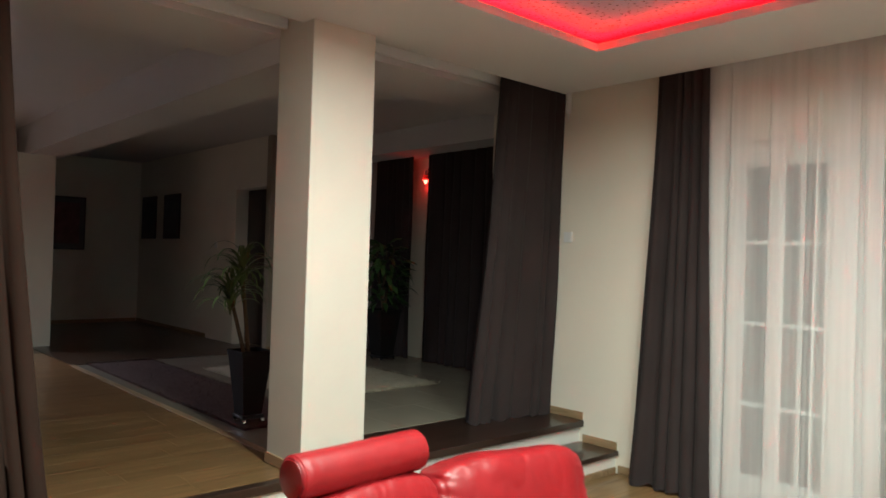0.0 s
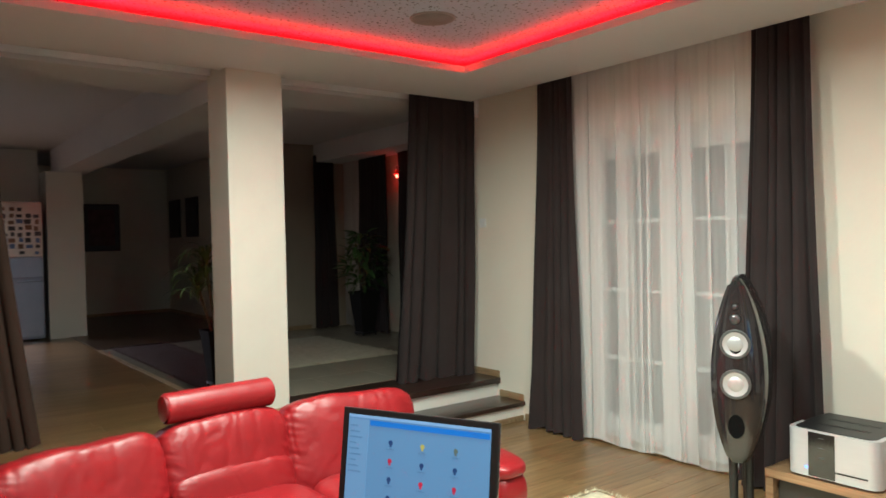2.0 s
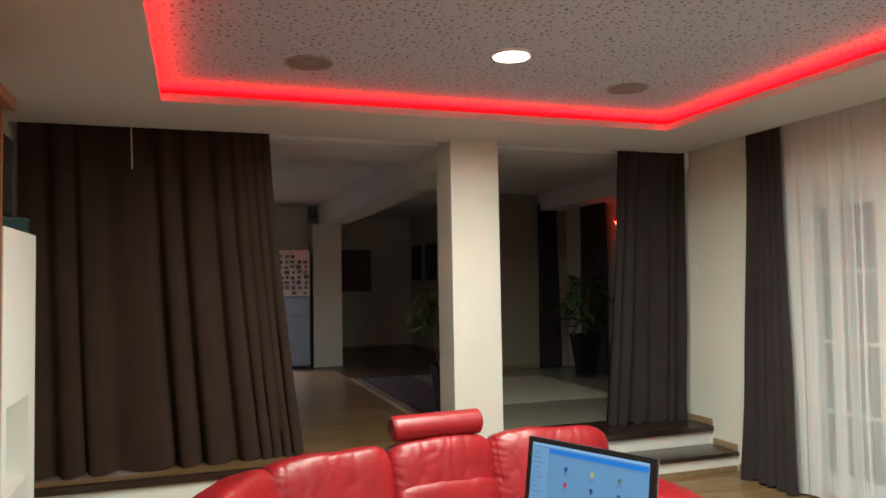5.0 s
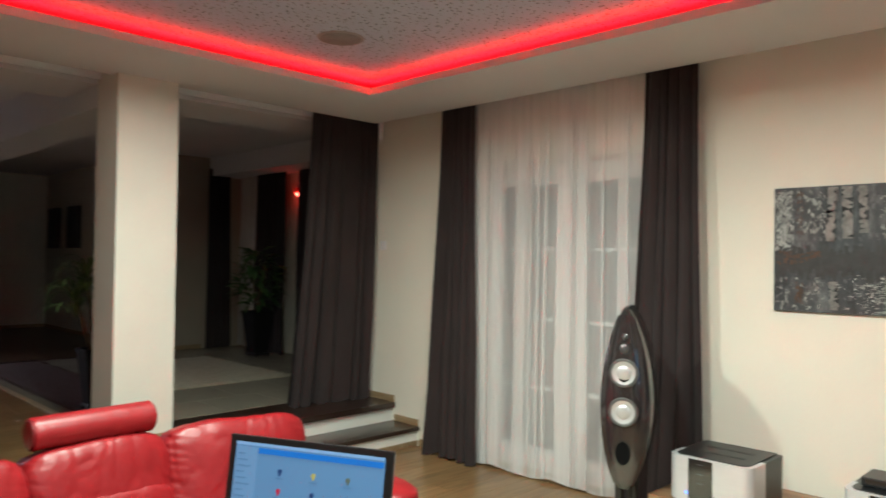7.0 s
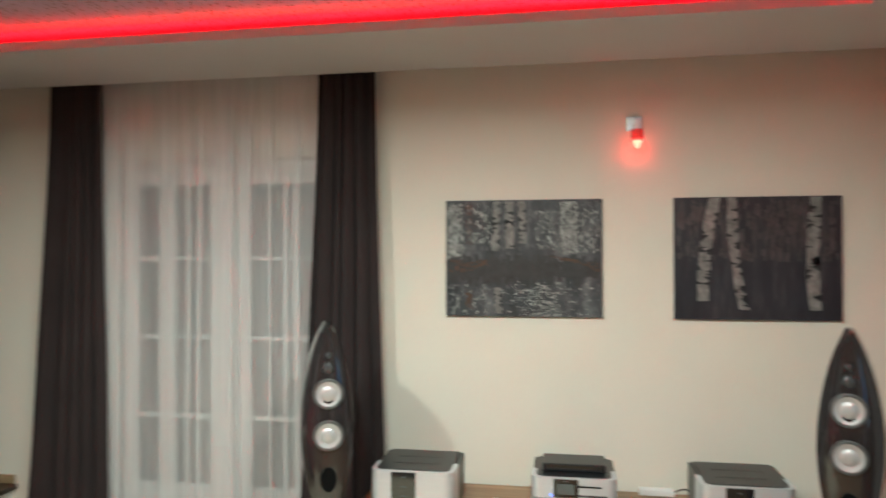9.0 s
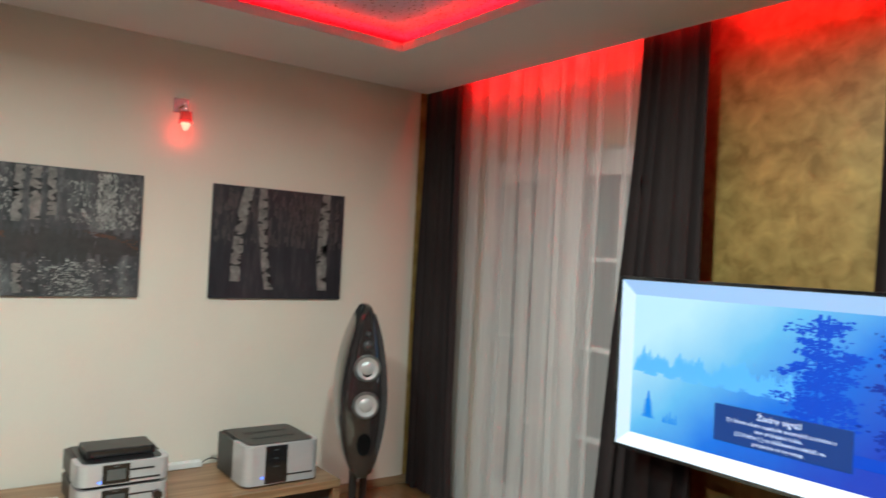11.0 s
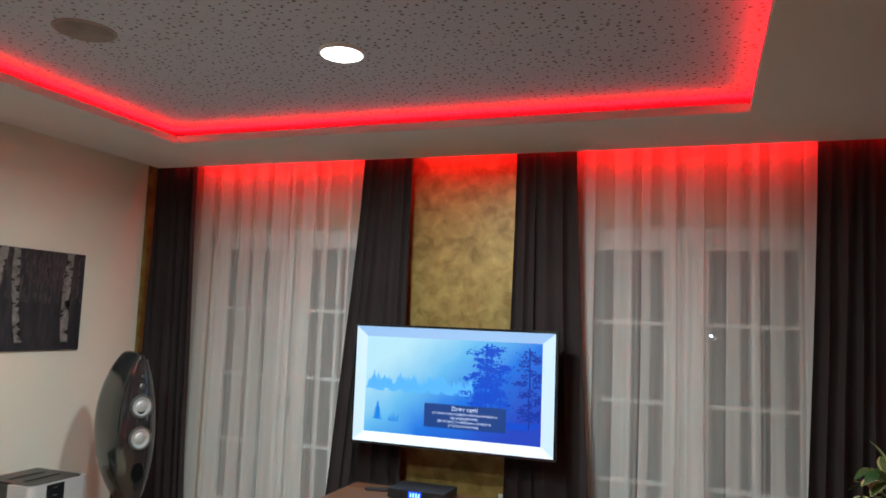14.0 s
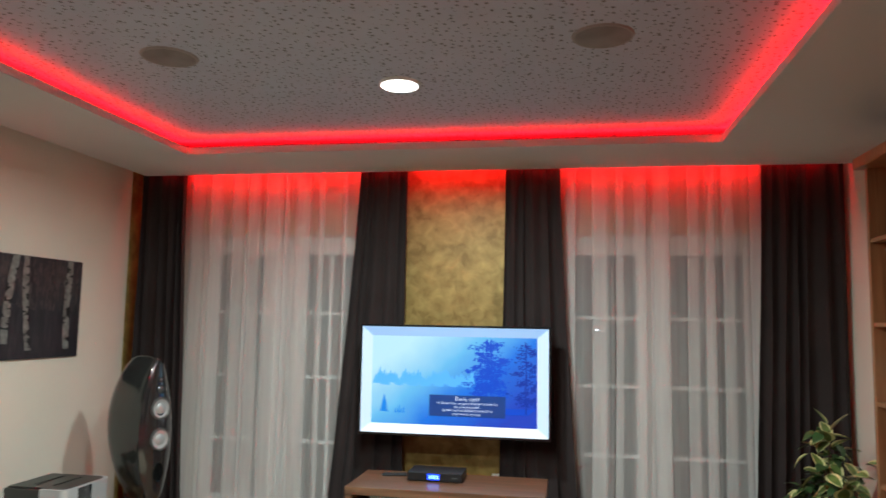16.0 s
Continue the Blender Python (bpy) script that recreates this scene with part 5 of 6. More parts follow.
def sky_material():
    m = bpy.data.materials.new("misty_picture")
    m.use_nodes = True
    nt = m.node_tree
    b = nt.nodes["Principled BSDF"]
    b.inputs["Base Color"].default_value = (0.02, 0.02, 0.03, 1)
    co, sep = nt.nodes.new("ShaderNodeTexCoord"), nt.nodes.new("ShaderNodeSeparateXYZ")
    nt.links.new(co.outputs["Object"], sep.inputs[0])
    n = nt.nodes.new("ShaderNodeTexNoise")
    n.inputs["Scale"].default_value, n.inputs["Detail"].default_value = 3.5, 5
    nt.links.new(co.outputs["Object"], n.inputs["Vector"])
    s1 = nt.nodes.new("ShaderNodeMath")
    s1.operation = "MULTIPLY_ADD"
    nt.links.new(sep.outputs[0], s1.inputs[0])
    s1.inputs[1].default_value, s1.inputs[2].default_value = 0.62, 0.42
    s2 = nt.nodes.new("ShaderNodeMath")
    s2.operation = "MULTIPLY_ADD"
    nt.links.new(sep.outputs[2], s2.inputs[0])
    s2.inputs[1].default_value = -0.85
    nt.links.new(s1.outputs[0], s2.inputs[2])
    s3 = nt.nodes.new("ShaderNodeMath")
    s3.operation = "MULTIPLY_ADD"
    nt.links.new(n.outputs[0], s3.inputs[0])
    s3.inputs[1].default_value = 0.22
    nt.links.new(s2.outputs[0], s3.inputs[2])
    r = nt.nodes.new("ShaderNodeValToRGB")
    e = r.color_ramp.elements
    e[0].position, e[0].color = 0.08, (0.62, 0.92, 0.93, 1)
    e[1].position, e[1].color = 1.0, (0.0, 0.045, 0.52, 1)
    e.new(0.40).color = (0.16, 0.56, 0.86, 1)
    e.new(0.66).color = (0.0, 0.18, 0.76, 1)
    nt.links.new(s3.outputs[0], r.inputs[0])
    nt.links.new(r.outputs[0], b.inputs["Emission Color"])
    b.inputs["Emission Strength"].default_value = 1.0
    return m


part("picture_area", quad(bmesh.new(), (-ix, Y0 - 0.0005, -iz), (ix, Y0 - 0.0005, -iz), (ix, Y0 - 0.0005, iz), (-ix, Y0 - 0.0005, iz)), sky_material(), tv, "misty blue lake picture")
rng = random.Random(21)
HAZE, TREE, TREE2 = glow("hazy_wood", (0.12, 0.44, 0.80), 1.0), glow("blue_pine", (0.0, 0.065, 0.58), 0.85), glow("deep_blue_pine", (0.0, 0.03, 0.36), 0.8)


def fir(bm, x, z, h, w, y, n=9):
    for k in range(n):
        s = k / n
        hw = w * (1 - s) ** 0.9 * rng.uniform(0.6, 1.1) + 0.002
        zz, dz = z + h * s, h / n * 1.5
        bm.faces.new([bm.verts.new(c) for c in ((x - hw, y, zz), (x + hw, y, zz - 0.004), (x + rng.uniform(-0.003, 0.003), y, zz + dz))])


bm = bmesh.new()
for k in range(46):
    x = -ix + 0.03 + k * 0.0165
    fir(bm, x, -0.03 + 0.012 * math.sin(k), rng.uniform(0.06, 0.10) + 0.014 * math.sin(k * 0.45), 0.034, Y0 - 0.001 - 0.00001 * k, 6)
tagged(part("hazy_treeline", bm, HAZE, tv), kind="stuff")
bm = bmesh.new()
MID = glow("mid_blue_fir", (0.02, 0.22, 0.66), 1.0)
fir(bm, -ix + 0.10, -0.24, 0.125, 0.042, Y0 - 0.0012, 16)
part("near_fir", bm, MID, tv)
for k in range(5):
    bm = bmesh.new()
    fir(bm, -ix + 0.19 + 0.016 * k, -0.245, 0.03 + 0.012 * (k % 3), 0.008, Y0 - 0.0012, 6)
    part("near_fir", bm, MID, tv)


def pine(bm, x, z0, z1, spread, y, n):
    strip(bm, [(x + rng.uniform(-0.004, 0.004), z0 + (z1 - z0) * k / 8) for k in range(9)], 0.012, y, 0.001, rng)
    clumps = []
    for k in range(46):
        s = rng.uniform(0.12, 1.0)
        w = spread * (0.45 + 0.55 * math.sin(math.pi * min(1, 0.15 + 0.8 * s)))
        clumps.append((x + rng.uniform(-1, 1) * w, z0 + (z1 - z0) * s * 0.96, rng.uniform(0.022, 0.05)))
    for _ in range(n):
        cx, cz, r = rng.choice(clumps)
        px, pz = min(cx + rng.gauss(0, 0.6) * r, ix - 0.016), min(cz + rng.gauss(0, 0.28) * r, z1 - 0.008)
        l, h = rng.uniform(0.004, 0.015), rng.uniform(0.002, 0.007)
        bm.faces.new([bm.verts.new((px + l * math.cos(a), y + rng.uniform(-0.0004, 0.0004), pz + h * math.sin(a) * rng.uniform(0.6, 1.4))) for a in (0, 1.2, 2.4, 3.6, 4.8)])


bm = bmesh.new()
pine(bm, 0.255, -0.17, 0.315, 0.150, Y0 - 0.0016, 1500)
pine(bm, 0.285, -0.17, 0.315, 0.10, Y0 - 0.0016, 350)
part("tall_pine", bm, TREE, tv)
bm = bmesh.new()
pine(bm, 0.545, -0.23, 0.30, 0.080, Y0 - 0.0020, 480)
part("dark_pine", bm, TREE2, tv)
bm = bmesh.new()
strip(bm, [(0.36, -0.19), (0.36, -0.235)], 0.5, Y0 - 0.0014, 0.004, rng)
part("far_shore", bm, TREE, tv)
msg = part("message_box", boxes((-0.178, 0.395, Y0 - 0.0055, Y0 - 0.004, -0.262, -0.105)), glow("message_blue", (0.008, 0.05, 0.24), 0.8), tv, "dark translucent message box")
TXT = glow("message_white", (0.75, 0.85, 1.0), 0.9)


def writing(text, x, z, size, y, parent, material, name="message_line"):
    c = bpy.data.curves.new(name, "FONT")
    c.body, c.size, c.align_x, c.extrude = text, size, "CENTER", 0.0003
    tmp = bpy.data.objects.new(name, c)
    scene.collection.objects.link(tmp)
    me = bpy.data.meshes.new_from_object(tmp.evaluated_get(bpy.context.evaluated_depsgraph_get()))
    bpy.data.objects.remove(tmp)
    me.materials.clear()
    me.materials.append(material)
    ob = new(name, me)
    ob.matrix_basis = pose(x, y, z, 90)
    ob.parent = parent
    return ob


for text, z, size in (("Žiadny signál", -0.142, 0.036), ("(1) Skontrolujte napájanie externých zariadení a", -0.171, 0.0235), ("stav pripojenia kábla.", -0.197, 0.0235), ("(2) Stlačte [ ] na diaľkovom ovládači na", -0.223, 0.0235), ("prepnutie na iný vstup.", -0.249, 0.0235)):
    writing(text, 0.108, z, size, Y0 - 0.0062, msg, TXT)

stand = thing("media_stand", "open walnut media stand under the television", "stand", (1.94, -1.80, 0))
part("top_board", boxes((-0.66, 0.66, -0.29, 0.29, 0.53, 0.58), bevel=0.003), M["walnut_dark"], stand)
for x in (-0.635, 0.0, 0.635):
    part("upright", boxes((x - 0.025, x + 0.025, -0.28, 0.28, 0.0, 0.529), bevel=0.003), M["walnut_dark"], stand)
part("bottom_board", boxes((-0.61, -0.025, -0.27, 0.27, 0.04, 0.075), (0.025, 0.61, -0.27, 0.27, 0.04, 0.075)), M["walnut_dark"], stand)
part("shelf", boxes((0.026, 0.609, -0.27, 0.27, 0.27, 0.295)), M["walnut_dark"], stand)
part("back_panel", boxes((0.026, 0.609, -0.278, -0.271, 0.076, 0.528)), M["dark"], stand)


def av_box(name, label, at, w, d, h):
    t = thing(name, label, "receiver", at)
    part("case", boxes((-w / 2, w / 2, -d / 2, d / 2, 0.008, h), bevel=0.004), M["dark"], t)
    part("front_panel", boxes((-w / 2 + 0.004, w / 2 - 0.004, d / 2, d / 2 + 0.006, 0.012, h - 0.004), bevel=0.002), M["gloss"], t)
    part("badge", boxes((-0.02, 0.02, d / 2 + 0.0062, d / 2 + 0.007, h * 0.7, h * 0.7 + 0.006)), DISPLAY, t)
    for sx in (-1, 1):
        b = bmesh.new()
        cyl(b, (sx * w * 0.36, d / 2 + 0.005, h * 0.42), (sx * w * 0.36, d / 2 + 0.014, h * 0.42), 0.014, n=16)
        part("knob", b, M["dark"], t)
    part("foot", boxes((-w / 2 + 0.02, w / 2 - 0.02, -d / 2 + 0.02, d / 2 - 0.02, 0, 0.008)), M["rubber"], t)


av_box("av_receiver", "black audio receiver inside the media stand", (2.255, -1.80, 0.2955), 0.44, 0.38, 0.15)
av_box("disc_recorder", "slim black recorder lying on the receiver", (2.25, -1.80, 0.446), 0.43, 0.32, 0.065)
av_box("av_amplifier", "black amplifier on the stand's lower shelf", (2.255, -1.80, 0.0755), 0.44, 0.38, 0.15)
t = thing("socket_block", "white wall sockets with plugs behind the stand", "socket", (1.62, YS, 0.46))
for k in range(3):
    part("socket", boxes((-0.15 + 0.09 * k, -0.072 + 0.09 * k, 0, 0.02, -0.04, 0.04), bevel=0.003), M["frame"], t)
    b = bmesh.new()
    cyl(b, (-0.11 + 0.09 * k, 0.02, 0), (-0.11 + 0.09 * k, 0.06, -0.004), 0.018, 0.013, 14)
    part("plug", b, M["dark"], t)
t = thing("set_top_box", "black set-top box with a blue lit display", "box", (2.045, -1.90, 0.581))
part("case", boxes((-0.19, 0.19, -0.12, 0.12, 0.006, 0.062), bevel=0.004), M["dark"], t)
part("feet", boxes((-0.17, 0.17, -0.1, 0.1, 0, 0.006)), M["rubber"], t)
d = part("display", boxes((-0.035, 0.05, 0.1202, 0.122, 0.014, 0.054)), glow("display_blue", (0.01, 0.06, 0.95), 2.2), t, "bright blue display")
for k in range(4):
    part("digit_bar", boxes((-0.026 + 0.018 * k, -0.016 + 0.018 * k, 0.1222, 0.123, 0.022, 0.046)), glow("digit_cyan", (0.35, 0.65, 1.0), 2.5), d)
part("badge", boxes((-0.16, -0.12, 0.1202, 0.1212, 0.028, 0.036)), DISPLAY, t)
t = thing("remote_control", "black remote control lying on the stand", "remote", (2.36, -1.93, 0.581), 12)
part("body", boxes((-0.09, 0.09, -0.024, 0.024, 0, 0.016), bevel=0.006), M["dark"], t)
for k in range(10):
    part("button", boxes((-0.07 + 0.014 * k, -0.062 + 0.014 * k, -0.012, -0.004, 0.0162, 0.018)), DISPLAY, t)

# ---- red footstool by the window ----
t = thing("footstool", "round red leather footstool by the window", "footstool", (0.22, -2.0, 0))
bm = bmesh.new()
puff(bm, Matrix.Translation((0, 0, 0.36)), (0.38, 0.38, 0.15), 3, 16, 0.006, 41, 5)
part("cushion", bm, M["red"], t, "", True)
bm = bmesh.new()
cyl(bm, (0, 0, 0.02), (0, 0, 0.31), 0.03, n=20)
part("column", bm, M["chrome"], t, "", True)
bm = bmesh.new()
cyl(bm, (0, 0, 0.0), (0, 0, 0.022), 0.20, 0.18, 36)
part("base", bm, M["chrome"], t, "", True)


# ---- bookcase along the west wall ----
case = thing("bookcase", "tall cherry bookcase with open shelves and a cornice", "bookcase", (XW, 0.54, 0))
BY = [-1.75 + 0.70 * k for k in range(6)]
for y in BY:
    part("upright", boxes((0.0, 0.35, y - 0.016, y + 0.016, 0.0, 2.60), bevel=0.002), M["cherry"], case)
part("back_panel", boxes((0.0, 0.012, -1.73, 1.73, 0.08, 2.60)), M["cherry"], case)
part("cornice", boxes((0.0, 0.40, -1.81, 1.81, 2.60, 2.665), bevel=0.008), M["cherry"], case)
part("plinth", boxes((0.02, 0.33, -1.73, 1.73, 0.0, 0.08)), M["cherry"], case)
SHELVES = [0.39, 0.83, 1.275, 1.715, 2.19]
for k in range(5):
    for z in SHELVES:
        zz = z + (0.085 if k == 1 and z > 1 else 0)
        part("shelf", boxes((0.013, 0.345, BY[k] + 0.0165, BY[k + 1] - 0.0165, zz - 0.024, zz), bevel=0.001), M["cherry"], case)
BOOKS = [mat("book_" + n, c, 0.55, vary=0.2, bump=0.1) for n, c in (("white", (0.62, 0.60, 0.56)), ("blue", (0.06, 0.13, 0.30)), ("pale_blue", (0.28, 0.42, 0.50)), ("black", (0.02, 0.02, 0.025)), ("yellow", (0.55, 0.40, 0.10)), ("red", (0.32, 0.05, 0.04)), ("grey", (0.22, 0.22, 0.23)), ("cream", (0.55, 0.48, 0.34)))]
PAGES = mat("book_pages", (0.62, 0.57, 0.46), 0.8, vary=0.1, fine=400)
BNAME = ["white", "dark blue", "pale blue", "black", "yellow", "dark red", "grey", "cream"]
rng = random.Random(33)


def book(y, z, th, h, d, c):
    t = thing("book", f"{BNAME[c]} book standing upright on a bookcase shelf", "book", (-0.60 - rng.uniform(0, 0.03), y + th / 2, z), 0, "books in the bookcase")
    part("cover", boxes((-d, 0, -th / 2, -th / 2 + 0.003, 0, h), (-d, 0, th / 2 - 0.003, th / 2, 0, h), (-0.003, 0.0, -th / 2 + 0.003, th / 2 - 0.003, 0, h)), BOOKS[c], t)
    part("pages", boxes((-d + 0.004, -0.003, -th / 2 + 0.003, th / 2 - 0.003, 0.003, h - 0.003)), PAGES, t)
    part("spine_mark", boxes((0.0002, 0.001, -th * 0.25, th * 0.25, h * 0.35, h * 0.8)), BOOKS[(c + 2) % 8], t)


def fill(y0, y1, z, h, choices):
    y = y0
    while y < y1:
        th = rng.uniform(0.018, 0.042)
        book(y, z, th, h * rng.uniform(0.88, 1.0), rng.uniform(0.15, 0.2), rng.choice(choices))
        y += th + 0.0015


B0 = 0.54
fill(B0 - 1.72, B0 - 1.30, 1.276, 0.26, (1, 3, 0, 2, 3, 0, 3))
fill(B0 - 1.72, B0 - 1.20, 0.831, 0.25, (3, 3, 6, 3, 1, 6))
fill(B0 + 1.10, B0 + 1.72, 1.716, 0.29, (0, 0, 7, 2, 4))
fill(B0 + 1.15, B0 + 1.72, 1.276, 0.26, (0, 4, 7, 5, 3, 0))
fill(B0 + 1.10, B0 + 1.72, 0.831, 0.24, (1, 3, 6))
fill(B0 - 1.02, B0 - 0.40, 1.361, 0.22, (0, 6, 7, 3))

GOLD = mat("gold_glaze", (0.50, 0.33, 0.12), 0.3, 0.4, vary=0.2)
SILV = mat("ribbed_silver_glaze", (0.46, 0.42, 0.36), 0.28, 0.5, vary=0.15)


def turned(profile, n=28):
    bm = bmesh.new()
    loops = [[bm.verts.new((r * math.cos(2 * math.pi * i / n), r * math.sin(2 * math.pi * i / n), z)) for i in range(n)] for r, z in profile]
    for a, b in zip(loops, loops[1:]):
        for i in range(n):
            bm.faces.new((a[i], a[(i + 1) % n], b[(i + 1) % n], b[i]))
    bm.faces.new(loops[0][::-1])
    return bm


t = thing("bottle_vase", "slim gold bottle vase on the upper bookcase shelf", "vase", (-0.66, B0 - 1.45, 2.191))
part("body", turned([(0.03, 0), (0.036, 0.02), (0.034, 0.12), (0.014, 0.19), (0.012, 0.26), (0.016, 0.27)]), GOLD, t, "", True)
t = thing("wooden_box", "small carved wooden box with a dark band on a shelf", "box", (-0.64, B0 - 0.93, 1.801), 8)
part("body", boxes((-0.05, 0.05, -0.055, 0.055, 0, 0.11), bevel=0.012), M["cherry"], t)
part("band", boxes((-0.052, 0.052, -0.057, 0.057, 0.045, 0.062), bevel=0.002), M["dark"], t, "dark band")
t = thing("twig_vase", "ribbed silver vase holding dry twigs", "vase", (-0.66, B0 - 1.50, 1.716))
part("body", turned([(0.030 + 0.022 * math.sin(math.pi * k / 20) + 0.0045 * (k % 2), 0.0085 * k) for k in range(21)]), SILV, t, "", True)
rng = random.Random(4)
for k in range(11):
    bm = bmesh.new()
    p = Vector((0, 0, 0.15))
    d = Vector((rng.uniform(-0.1, 0.15), rng.uniform(-0.28, 0.3), 1)).normalized()
    for s in range(6):
        q = p + d * 0.045
        cyl(bm, p, q, 0.0016, n=5)
        bmesh.ops.create_icosphere(bm, subdivisions=1, radius=0.005, matrix=Matrix.Translation(q + Vector((rng.uniform(-0.012, 0.012), rng.uniform(-0.012, 0.012), 0))))
        p, d = q, (d + Vector((rng.uniform(-0.2, 0.2), rng.uniform(-0.25, 0.25), 0))).normalized()
    part("twig", bm, M["linen"], t)

# ---- white cabinet beside the bookcase ----
cab = thing("white_cabinet", "tall white cabinet with an open lower niche", "cabinet", (XW, 2.72, 0))
for y0, y1, z0, z1 in ((-0.385, -0.301, 0, 2.02), (0.221, 0.385, 0, 2.02)):
    part("side_panel", boxes((0, 0.35, y0, y1, z0, z1), bevel=0.002), M["white"], cab)
part("upper_box", boxes((0, 0.35, -0.30, 0.22, 1.10, 2.02), bevel=0.002), M["white"], cab)
part("plinth", boxes((0, 0.35, -0.30, 0.22, 0, 0.25), bevel=0.002), M["white"], cab)
part("back_panel", boxes((0, 0.02, -0.30, 0.22, 0.25, 1.10)), M["white"], cab)
part("niche_shelf", boxes((0.021, 0.33, -0.299, 0.219, 0.62, 0.64)), M["white"], cab)
t = thing("niche_bottle", "small dark bottle standing in the cabinet niche", "bottle", (-0.68, 2.56, 0.641))
part("body", turned([(0.03, 0), (0.034, 0.02), (0.034, 0.1), (0.014, 0.14), (0.014, 0.18)]), M["dark"], t, "", True)
t = thing("storage_tin", "small dark teal tin on the white cabinet", "tin", (-0.66, 3.0, 2.021))
part("tin", boxes((-0.08, 0.08, -0.07, 0.07, 0, 0.075), bevel=0.006), mat("dark_teal", (0.03, 0.07, 0.075), 0.4), t)
part("lid", boxes((-0.083, 0.083, -0.073, 0.073, 0.0755, 0.092), bevel=0.004), mat("dark_teal_lid", (0.04, 0.09, 0.09), 0.4), t)
t = thing("framed_picture", "dark framed picture on the cream wall", "picture", (XW, 3.72, 2.48), 90)
part("frame", boxes((-0.34, 0.34, -0.024, 0, -0.28, 0.28), bevel=0.004), M["dark"], t)
part("print", boxes((-0.30, 0.30, -0.0262, -0.0245, -0.24, 0.24)), mat("dark_print", (0.06, 0.05, 0.045), 0.4, vary=0.5, scale=9), t)


# ---- shag rug ----
def shag(name, label, x0, x1, y0, y1, z, tufts, seed, material):
    rng = random.Random(seed)
    t = thing(name, label, "rug", ((x0 + x1) / 2, (y0 + y1) / 2, z))
    hx, hy = (x1 - x0) / 2, (y1 - y0) / 2
    bm = bmesh.new()
    n = 40
    grid = []
    for j in range(n + 1):
        row = []
        for i in range(n + 1):
            u, v = -1 + 2 * i / n, -1 + 2 * j / n
            e = 1 + (0.008 * noise.noise(Vector((i * 0.9, j * 0.9, seed))) if max(abs(u), abs(v)) > 0.99 else 0)
            h = 0.002 if max(abs(u), abs(v)) > 0.99 else 0.018 + 0.006 * noise.noise(Vector((u * 40, v * 40, seed)))
            row.append(bm.verts.new((u * hx * e, v * hy * e, h)))
        grid.append(row)
    for j in range(n):
        for i in range(n):
            bm.faces.new((grid[j][i], grid[j][i + 1], grid[j + 1][i + 1], grid[j + 1][i]))
    part("surface", bm, material, t, "", True)
    verts, faces = [], []
    for _ in range(tufts):
        if rng.random() < 0.3:
            u, v = rng.choice((-1, 1)), rng.uniform(-1, 1)
            u, v = (u, v) if rng.random() < 0.5 else (v, u)
        else:
            u, v = rng.uniform(-1, 1), rng.uniform(-1, 1)
        x, y, a = u * hx, v * hy, rng.uniform(0, 6.28)
        dx, dy, l = math.cos(a), math.sin(a), rng.uniform(0.015, 0.035)
        k = len(verts)
        verts += [(x - dy * 0.004, y + dx * 0.004, 0.008), (x + dy * 0.004, y - dx * 0.004, 0.008), (x + dx * l, y + dy * l, rng.uniform(0.014, 0.034))]
        faces.append((k, k + 1, k + 2))
    me = bpy.data.meshes.new("tufts")
    me.from_pydata(verts, [], faces)
    me.materials.append(material)
    ob = new("tufts", me)
    ob.parent = t
    tagged(ob, kind="stuff")


shag("shag_rug", "cream shaggy rug on the laminate floor", 2.35, 3.96, -0.2, 1.90, 0.0, 9000, 3, M["rug"])
shag("carpet", "large pale cream carpet on the tiles", 3.50, 5.02, 5.68, 7.7, UP, 2500, 5, M["carpet"])
# added to make this stretch of floor dark; no rug outline is known
shag("dark_rug", "dark maroon shaggy rug added to darken the floor beside the threshold", 2.60, 3.27, 5.0, 8.58, UP, 6000, 6, M["dark_rug"])


# ---- plants ----
def leaf_mesh(name, length, width, material, fold=0.25, droop=0.3, edge=None, n=6):
    bm = bmesh.new()
    rows = []
    for k in range(n + 1):
        s = k / n
        w = width * (math.sin(math.pi * s ** 0.8) ** 0.8) / 2 if 0 < k < n else 0.001
        z = -droop * length * s * s
        rows.append([bm.verts.new((length * s, yy * w, z + abs(yy) * w * fold)) for yy in (-1, -0.60, 0, 0.60, 1)])
    for a, b in zip(rows, rows[1:]):
        for i in range(4):
            f = bm.faces.new((a[i], a[i + 1], b[i + 1], b[i]))
            f.material_index = 1 if edge and i in (0, 3) else 0
    me = finish(bm, name, material, True, 180)
    if edge:
        me.materials.append(edge)
    return me


LEAF = mat("dark_green_leaf", (0.040, 0.088, 0.026), 0.32, vary=0.35, scale=12, bump=0.15, spec=0.5, random_tone=0.3)
LEAF2 = mat("mottled_green_leaf", (0.13, 0.19, 0.045), 0.35, vary=0.45, scale=24, bump=0.15, random_tone=0.2)
LEAF3 = mat("strap_leaf_green", (0.11, 0.17, 0.055), 0.3, vary=0.3, scale=14, bump=0.1, random_tone=0.3)
EDGE = mat("cream_leaf_edge", (0.66, 0.64, 0.30), 0.4, vary=0.2, random_tone=0.15)
STEM = mat("brown_stem", (0.12, 0.085, 0.045), 0.8, vary=0.3, bump=0.5)
SOIL = mat("dark_soil", (0.03, 0.02, 0.014), 0.95, vary=0.4, scale=30, bump=0.8)
POT = mat("black_planter", (0.010, 0.009, 0.009), 0.7, vary=0.15, bump=0.05, spec=0.15)
CLAY = mat("pale_clay_pot", (0.42, 0.36, 0.28), 0.7, vary=0.2, bump=0.2)


